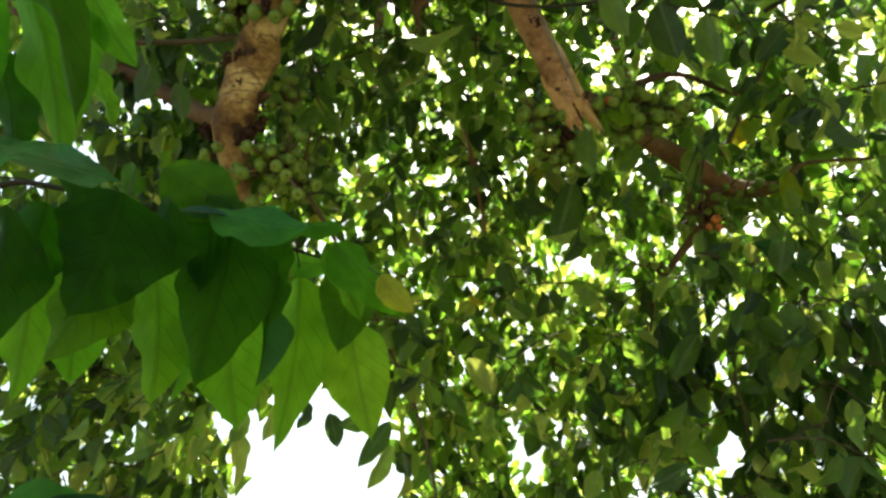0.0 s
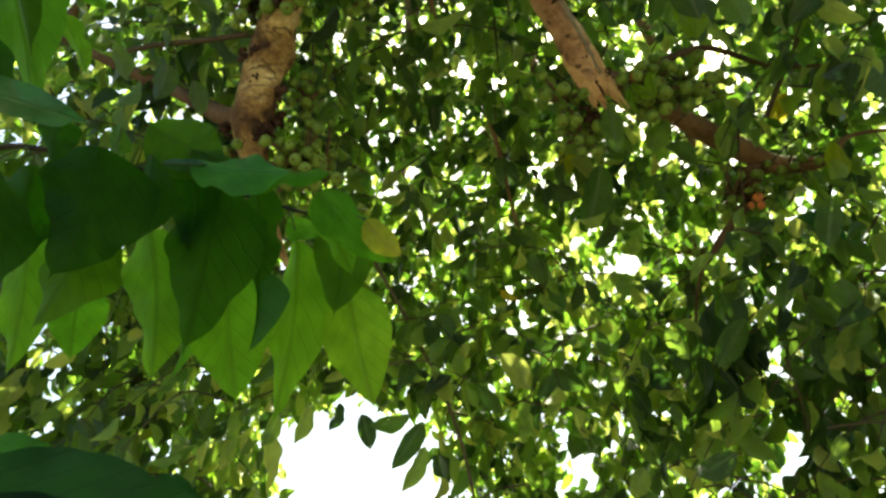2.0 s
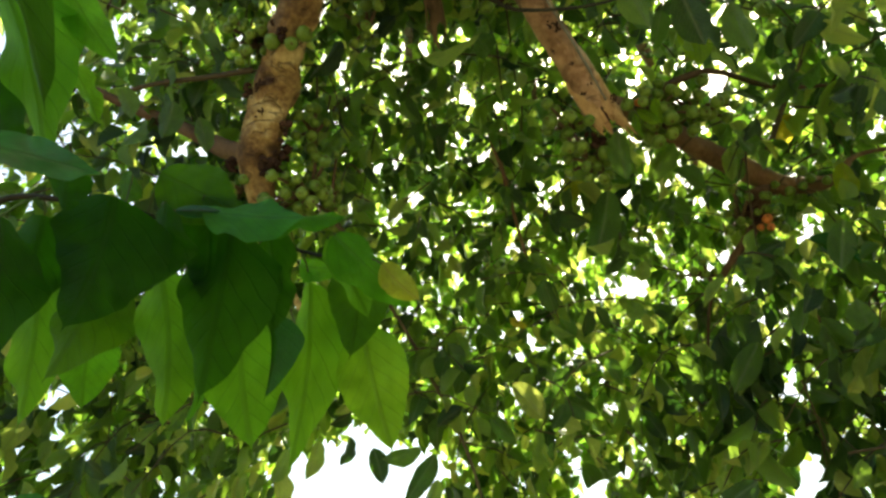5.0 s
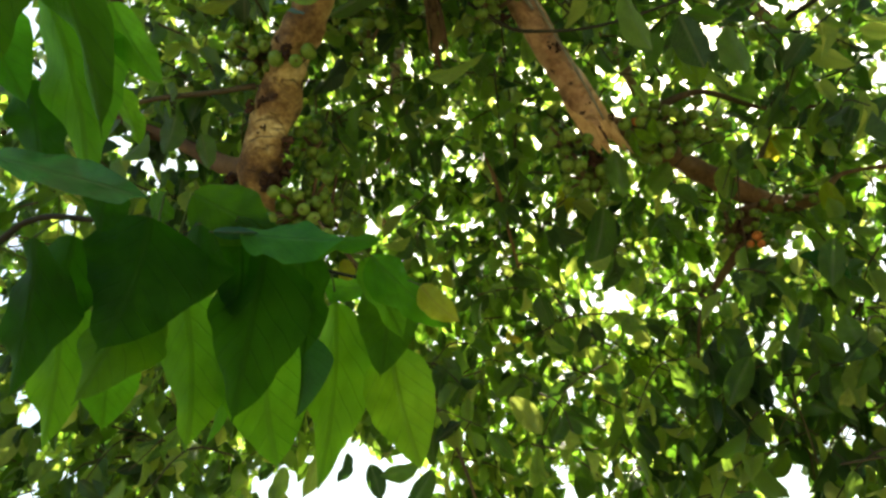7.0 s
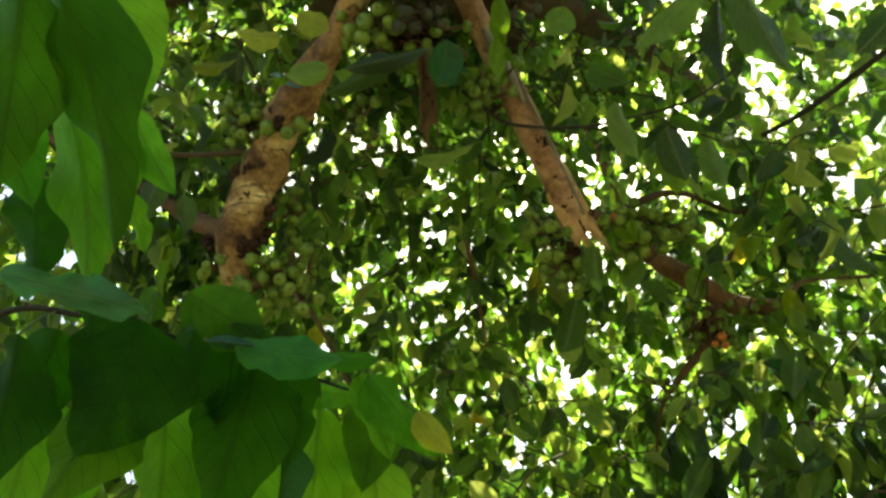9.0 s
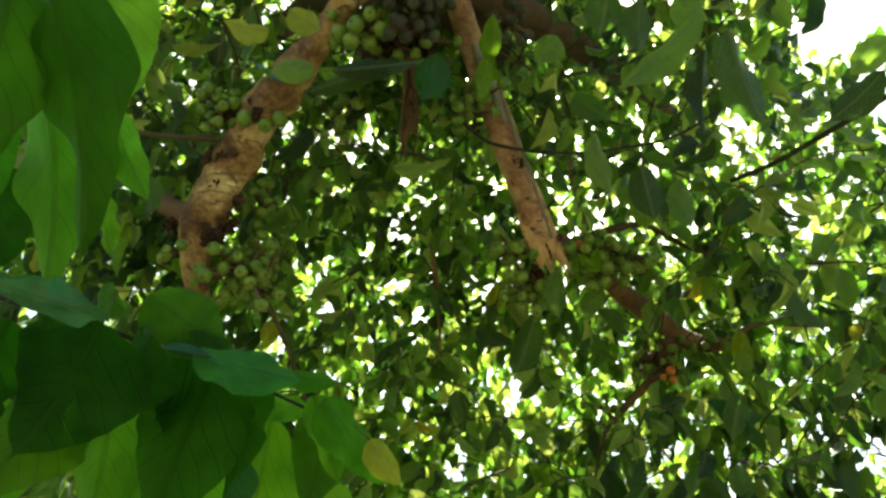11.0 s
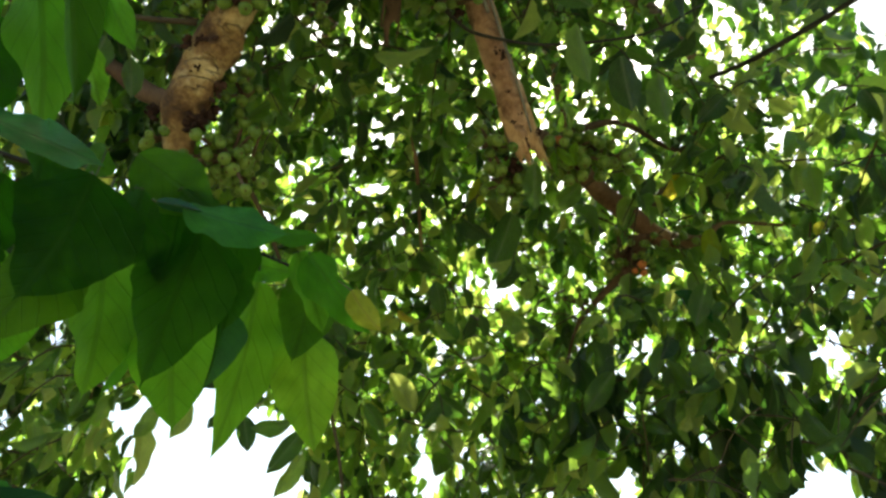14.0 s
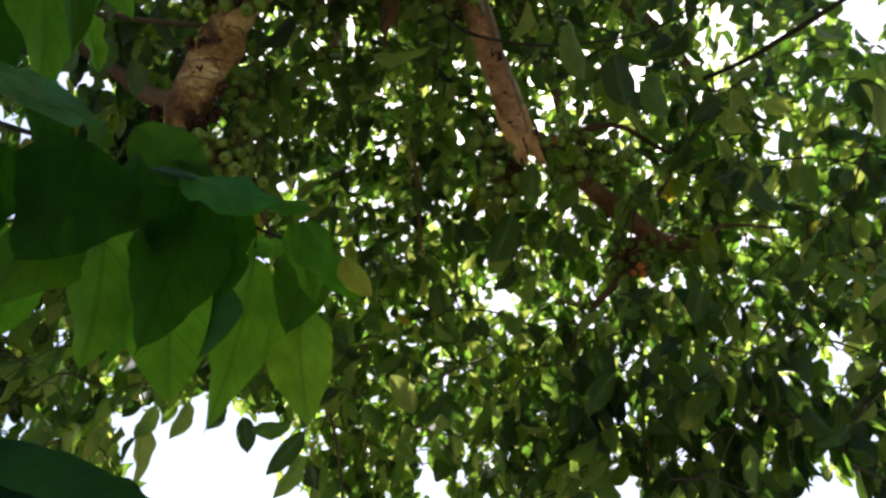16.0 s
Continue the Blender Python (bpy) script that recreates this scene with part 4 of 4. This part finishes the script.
crown_leaf((0.040, 1.128, 2.918), (0.088, 1.136, 2.840), 0.06, 20, 2)
crown_leaf((0.512, 1.050, 2.835), (0.518, 1.133, 2.718), 0.075, 5, 3, YOUNG, "broad yellow-green leaf")
crown_leaf((0.589, 1.043, 2.810), (0.609, 1.102, 2.709), 0.065, -10, 4)
crown_leaf((0.638, 1.421, 2.710), (0.615, 1.454, 2.644), 0.045, 10, 2)
crown_leaf((0.620, 1.383, 2.714), (0.602, 1.422, 2.631), 0.042, -10, 3)
for k in range(6):
    a = 2 * math.pi * k / 6
    b = Vector((-0.306, 0.841, 2.791))
    crown_leaf(b, b + Vector((math.cos(a) * 0.022 - 0.01, -0.006, math.sin(a) * 0.014 - 0.024)), 0.009, 20 * k, k % 5, YOUNG, "pale narrow bract of an opening bud")
crown_leaf((0.541, 1.486, 1.964), (0.459, 1.486, 1.909), 0.050, 15, 0)
crown_leaf((0.736, 1.431, 2.468), (0.827, 1.391, 2.384), 0.042, 60, 4, WAXY, "dark leaf with a faint waxy shine")
crown_leaf((0.097, 1.726, 2.444), (0.047, 1.695, 2.456), 0.022, 10, 1, YELLOW, "small orange-yellow dying leaf")
crown_leaf((0.439, 1.869, 2.449), (0.368, 1.908, 2.384), 0.04, 0, 2, YOUNG, "small fresh bright green leaf")
crown_leaf((0.385, 1.876, 2.448), (0.449, 1.894, 2.389), 0.035, 10, 3, YOUNG, "small fresh bright green leaf")
crown_leaf((0.408, 1.593, 2.543), (0.392, 1.606, 2.485), 0.04, 0, 4)
crown_leaf((0.370, 1.646, 2.461), (0.377, 1.653, 2.400), 0.045, 0, 0)
crown_leaf((0.058, 1.692, 2.272), (0.136, 1.701, 2.170), 0.06, 10, 1)
crown_leaf((0.828, 1.516, 2.358), (0.832, 1.520, 2.270), 0.06, 0, 2)
crown_leaf((-0.011, 0.819, 2.825), (0.048, 0.858, 2.766), 0.062, 20, 3, WAXY, "blue-green leaf with a faint waxy shine")
crown_leaf((0.025, 0.837, 2.838), (0.072, 0.855, 2.795), 0.04, -20, 1, WAXY, "blue-green leaf with a faint waxy shine")
crown_leaf((-0.904, 1.330, 2.637), (-0.906, 1.368, 2.584), 0.05, 10, 1, YELLOW, "bright yellow-green leaf lit through")
crown_leaf((-0.657, 0.903, 2.621), (-0.643, 0.959, 2.587), 0.05, 10, 0)
crown_leaf((-0.576, 0.967, 2.634), (-0.605, 1.014, 2.570), 0.055, -20, 2)
crown_leaf((-0.618, 0.956, 2.579), (-0.660, 0.979, 2.521), 0.05, 25, 3)
crown_leaf((-0.538, 1.012, 2.624), (-0.530, 1.072, 2.573), 0.045, 0, 4)
# leaves that hang into the sky opening
crown_leaf((-0.436, 1.687, 2.136), (-0.456, 1.708, 2.039), 0.05, 5, 0)
crown_leaf((-0.361, 1.709, 2.152), (-0.376, 1.727, 2.079), 0.04, 30, 1)
crown_leaf((-0.306, 1.733, 2.129), (-0.278, 1.765, 2.045), 0.05, -10, 2)
crown_leaf((-0.185, 1.762, 2.135), (-0.284, 1.750, 2.095), 0.045, 20, 3)
crown_leaf((-0.151, 1.772, 2.122), (-0.224, 1.789, 1.998), 0.055, 0, 4)
crown_leaf((-0.145, 1.790, 2.063), (-0.193, 1.806, 1.944), 0.05, 10, 0)
crown_leaf((-0.509, 1.666, 2.110), (-0.533, 1.679, 2.024), 0.045, 5, 1)
crown_leaf((-0.532, 1.669, 2.063), (-0.500, 1.716, 1.926), 0.06, 15, 2)
crown_leaf((0.400, 1.036, 2.882), (0.422, 1.092, 2.797), 0.05, -10, 0)

near_leaves.sort(key=lambda row: row[0])
for _, which, m, holder in near_leaves[:265]:
    child("leaf", BLADE_MESHES[which], holder, m)
for _, which, m, _ in near_leaves[265:]:
    v, f, uv = BLADES[which]
    a = np.array(m.to_3x3())
    leaf_verts.append(v @ a.T + np.array(m.translation))
    leaf_faces.append(np.array(f) + count_v)
    leaf_uvs.append(uv)
    count_v += len(v)
inner = list(range(outer_from)) + list(range(shaded_to, len(leaf_verts)))


def foliage(which, mat, label):
    """Joined leaves of one part of the crown."""
    faces, at = [], 0
    for k in which:
        faces.append(leaf_faces[k] - leaf_faces[k].min() + at)
        at += len(leaf_verts[k])
    me = mesh_from("foliage", np.concatenate([leaf_verts[k] for k in which]).tolist(), np.concatenate(faces).tolist(), mat, np.concatenate([leaf_uvs[k] for k in which]))
    tagged(child("foliage", me, fig_tree, None, label), kind="stuff")


foliage(inner, CROWN, "dense hanging green leaves, yellow-green where sun passes through")
foliage(range(shaded_from, shaded_to), CROWN_SHADED, "large hanging leaves, their shade put into a deep green colour")
foliage(range(outer_from, outer_to), OUTER_SUNLIT, "thin outer crown leaves with sunlight put into their yellow-green")
tagged(child("leafy_shoot", mesh_from("leafy_shoot", [p for part_v in twig_verts for p in part_v], twig_faces, TWIG), fig_tree, None, "thin brown leafy shoots"), kind="stuff")

# ---- scrap on the limb ----
PLASTIC = plain_material("blue_plastic", [(0.0, (0.03, 0.08, 0.12)), (1.0, (0.14, 0.27, 0.34))], 60.0, 0.35, 0.1)
v, f = tube([(*(-0.335, 0.845, 2.810), 0.004), (*(-0.321, 0.853, 2.802), 0.006), (*(-0.303, 0.865, 2.797), 0.005), (*(-0.287, 0.878, 2.803), 0.003)], 6, 6, 0.5, 3)
tagged(new("plastic_strip", mesh_from("plastic_strip", v, f, PLASTIC)), "torn dull blue plastic strip caught on the limb", "plastic strip")

# ---- sapling whose leafy branches reach in front ----
sapling = tagged(new("sapling"), "young broad-leaved sapling with large fresh green hanging leaves", "sapling")
sapling.location = (-1.25, 0.75, 0)
bpy.context.view_layer.update()
BROAD = [leaf_shape(46, 8, 40 + s, 0.09, 0.22, 0.07, teeth=0.014, turn=0.15, ovate=0.70 + 0.05 * (s % 3)) for s in range(7)]
BROAD += [leaf_shape(26, 8, 60, 0.05, 0.18, 0.17, 0.45, 1.0, 0.012, 0.3), leaf_shape(24, 8, 80, 0.30, 0.25, 0.03, turn=0.2, ovate=0.72)]
BROAD_MESHES = {}


def broad_leaf(base, tip, width, roll=0.0, which=0, mat=SPRAY_SHADED, label="", holder=None):
    holder = UPPER_LINE if holder is None else holder
    key = (which, mat.name)
    if key not in BROAD_MESHES:
        v, f, uv = BROAD[which]
        BROAD_MESHES[key] = mesh_from("leaf", v.tolist(), f, mat, uv)
    size = (Vector(tip) - Vector(base)).length
    m = Matrix.Translation(base) @ blade_frame(base, tip, radians(roll)).to_4x4() @ Matrix.Diagonal((size, width, size, 1))
    blade = child("leaf", BROAD_MESHES[key], sapling, m, label)
    if holder is not None:
        b = Vector(base)
        grip = min((Vector(p) for p in holder), key=lambda p: (p - b).length)
        if (grip - b).length < 0.11:
            mid = grip.lerp(b, 0.5) + Vector((0, 0, 0.006))
            tv, tf = tube([(*grip, 0.0014), (*mid, 0.0012), (*b, 0.0013)], 6, 4)
            stalk = new("petiole", mesh_from("petiole", tv, tf, GREEN_STEM))
            stalk.parent, stalk.matrix_parent_inverse = blade, m.inverted()
    return blade


def sapling_stem(name, mat, seed, *pairs):
    return limb(name, with_radius(*pairs), mat, sapling, "", 8, 6, 0.12, seed, 2)


sapling_stem("stem", TWIG, 1, ((-1.25, 0.75, -0.05), 0.022), ((-1.22, 0.72, 0.8), 0.018), ((-1.12, 0.70, 1.5), 0.014), ((-0.975, 0.658, 1.949), 0.010), ((-0.85, 0.62, 2.4), 0.006), ((-0.75, 0.58, 2.75), 0.003))
UPPER = [((-0.985, 0.668, 1.919), 0.006), ((-0.500, 0.578, 1.989), 0.0045), ((-0.395, 0.559, 2.037), 0.0035), ((-0.321, 0.564, 2.034), 0.003), ((-0.272, 0.580, 2.035), 0.0028), ((-0.223, 0.624, 2.037), 0.0025), ((-0.161, 0.664, 2.042), 0.0022), ((-0.088, 0.688, 2.026), 0.002), ((-0.011, 0.683, 1.998), 0.0015)]
sapling_stem("branch", DARK_TWIG, 2, *UPPER)
UPPER_LINE = [tuple(p[:3]) for p in glide(with_radius(*UPPER), 8)]
TOP = [((-0.875, 0.628, 2.299), 0.004), ((-0.414, 0.341, 2.230), 0.003), ((-0.352, 0.343, 2.251), 0.0025), ((-0.304, 0.366, 2.271), 0.002), ((-0.274, 0.399, 2.269), 0.0015)]
sapling_stem("branch", DARK_TWIG, 4, *TOP)
TOP_LINE = [tuple(p[:3]) for p in glide(with_radius(*TOP), 8)]
# front row of leaves, the shade on it put into darker colours
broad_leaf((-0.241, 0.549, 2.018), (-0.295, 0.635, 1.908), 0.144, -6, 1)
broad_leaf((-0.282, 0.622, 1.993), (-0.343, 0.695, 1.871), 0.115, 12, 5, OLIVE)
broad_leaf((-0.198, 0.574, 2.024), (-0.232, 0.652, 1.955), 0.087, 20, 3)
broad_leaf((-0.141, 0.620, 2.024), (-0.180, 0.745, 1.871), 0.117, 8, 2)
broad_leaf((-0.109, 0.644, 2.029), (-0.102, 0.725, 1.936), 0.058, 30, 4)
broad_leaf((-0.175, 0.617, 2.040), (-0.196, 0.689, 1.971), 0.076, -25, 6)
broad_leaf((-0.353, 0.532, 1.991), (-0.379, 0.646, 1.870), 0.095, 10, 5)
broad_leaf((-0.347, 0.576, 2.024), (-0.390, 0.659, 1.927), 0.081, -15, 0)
# row behind, younger leaves with the light on them put into paler colours
broad_leaf((-0.299, 0.731, 2.040), (-0.288, 0.852, 1.880), 0.119, 5, 1, FRESH_LIT)
broad_leaf((-0.200, 0.770, 2.004), (-0.189, 0.873, 1.854), 0.114, -10, 2, FRESH_LIT)
broad_leaf((-0.103, 0.760, 2.027), (-0.114, 0.876, 1.822), 0.085, 10, 3, FRESH_LIT)
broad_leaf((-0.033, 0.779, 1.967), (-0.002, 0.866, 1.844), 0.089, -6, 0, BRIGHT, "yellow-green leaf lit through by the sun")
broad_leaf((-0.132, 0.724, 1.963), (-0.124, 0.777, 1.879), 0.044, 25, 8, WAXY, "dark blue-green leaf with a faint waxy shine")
broad_leaf((-0.407, 0.653, 2.011), (-0.419, 0.764, 1.851), 0.089, 0, 5, FRESH_LIT)
broad_leaf((-0.261, 0.814, 2.001), (-0.276, 0.879, 1.885), 0.069, 28, 0, FRESH_LIT)
broad_leaf((-0.386, 0.749, 1.971), (-0.407, 0.809, 1.892), 0.075, -20, 2, FRESH_LIT)
# end of the branch
broad_leaf((-0.021, 0.706, 2.020), (-0.040, 0.782, 1.932), 0.075, -12, 1, OLIVE)
broad_leaf((-0.017, 0.614, 1.992), (0.050, 0.681, 1.925), 0.054, -28, 3, FRESH_LIT)
broad_leaf((-0.034, 0.637, 2.005), (0.008, 0.708, 1.946), 0.045, 25, 4, FRESH_LIT)
broad_leaf((0.035, 0.625, 1.958), (0.071, 0.651, 1.922), 0.032, -10, 2, YELLOW, "yellowing leaf tip")
broad_leaf((-0.111, 0.737, 2.040), (-0.053, 0.759, 2.036), 0.046, -30, 0, FRESH_LIT)
# leaves above the branch
broad_leaf((-0.220, 0.578, 2.072), (-0.136, 0.630, 2.032), 0.080, -14, 1, OLIVE)
broad_leaf((-0.177, 0.566, 2.005), (-0.129, 0.583, 2.010), 0.014, 18, 8, SKY_SHEEN, "blue-green leaf with the sky's sheen tinted into its colour")
broad_leaf((-0.151, 0.575, 2.009), (-0.039, 0.608, 1.993), 0.050, -20, 1, TEAL, "fresh green leaf with a faint blue cast")
broad_leaf((-0.103, 0.600, 2.019), (-0.004, 0.626, 1.999), 0.044, -38, 3, FRESH_LIT)
broad_leaf((-0.166, 0.592, 2.043), (-0.103, 0.632, 2.013), 0.039, -30, 4, OLIVE)
broad_leaf((-0.272, 0.509, 2.034), (-0.287, 0.552, 2.004), 0.056, 5, 2)
broad_leaf((-0.256, 0.580, 2.075), (-0.277, 0.611, 2.053), 0.050, 15, 0, OLIVE)
# waxy leaf across the stem, sky sheen tinted into its colour
broad_leaf((-0.260, 0.373, 1.948), (-0.201, 0.473, 1.986), 0.034, 40, 7, SKY_SHEEN, "blue-green leaf with the sky's sheen tinted into its colour")
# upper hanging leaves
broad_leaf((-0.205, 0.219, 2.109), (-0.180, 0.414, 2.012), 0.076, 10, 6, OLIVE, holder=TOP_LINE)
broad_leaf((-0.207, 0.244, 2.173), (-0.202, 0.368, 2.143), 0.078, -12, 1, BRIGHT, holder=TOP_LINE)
broad_leaf((-0.262, 0.336, 2.128), (-0.251, 0.500, 2.021), 0.088, 8, 3, FRESH_LIT, holder=TOP_LINE)
broad_leaf((-0.302, 0.299, 2.091), (-0.293, 0.412, 2.058), 0.063, -12, 5, FRESH_LIT, holder=TOP_LINE)
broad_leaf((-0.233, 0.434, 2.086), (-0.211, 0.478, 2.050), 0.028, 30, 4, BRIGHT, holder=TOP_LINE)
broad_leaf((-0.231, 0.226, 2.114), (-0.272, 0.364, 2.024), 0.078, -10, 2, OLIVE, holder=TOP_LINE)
broad_leaf((-0.216, 0.371, 2.132), (-0.193, 0.444, 2.089), 0.040, -30, 0, FRESH_LIT, holder=TOP_LINE)
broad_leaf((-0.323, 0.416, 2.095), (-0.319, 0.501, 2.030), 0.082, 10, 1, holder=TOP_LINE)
broad_leaf((-0.255, 0.269, 2.207), (-0.280, 0.362, 2.152), 0.071, 0, 0, FRESH_LIT, holder=TOP_LINE)
# lower branch
LOWER = [((-1.14, 0.70, 1.42), 0.006), ((-0.506, 0.792, 1.679), 0.0045), ((-0.361, 0.705, 1.714), 0.0035), ((-0.260, 0.646, 1.717), 0.003), ((-0.200, 0.634, 1.709), 0.0025), ((-0.133, 0.641, 1.697), 0.002)]
sapling_stem("branch", DARK_TWIG, 3, *LOWER)
LOWER_LINE = [tuple(p[:3]) for p in glide(with_radius(*LOWER), 8)]
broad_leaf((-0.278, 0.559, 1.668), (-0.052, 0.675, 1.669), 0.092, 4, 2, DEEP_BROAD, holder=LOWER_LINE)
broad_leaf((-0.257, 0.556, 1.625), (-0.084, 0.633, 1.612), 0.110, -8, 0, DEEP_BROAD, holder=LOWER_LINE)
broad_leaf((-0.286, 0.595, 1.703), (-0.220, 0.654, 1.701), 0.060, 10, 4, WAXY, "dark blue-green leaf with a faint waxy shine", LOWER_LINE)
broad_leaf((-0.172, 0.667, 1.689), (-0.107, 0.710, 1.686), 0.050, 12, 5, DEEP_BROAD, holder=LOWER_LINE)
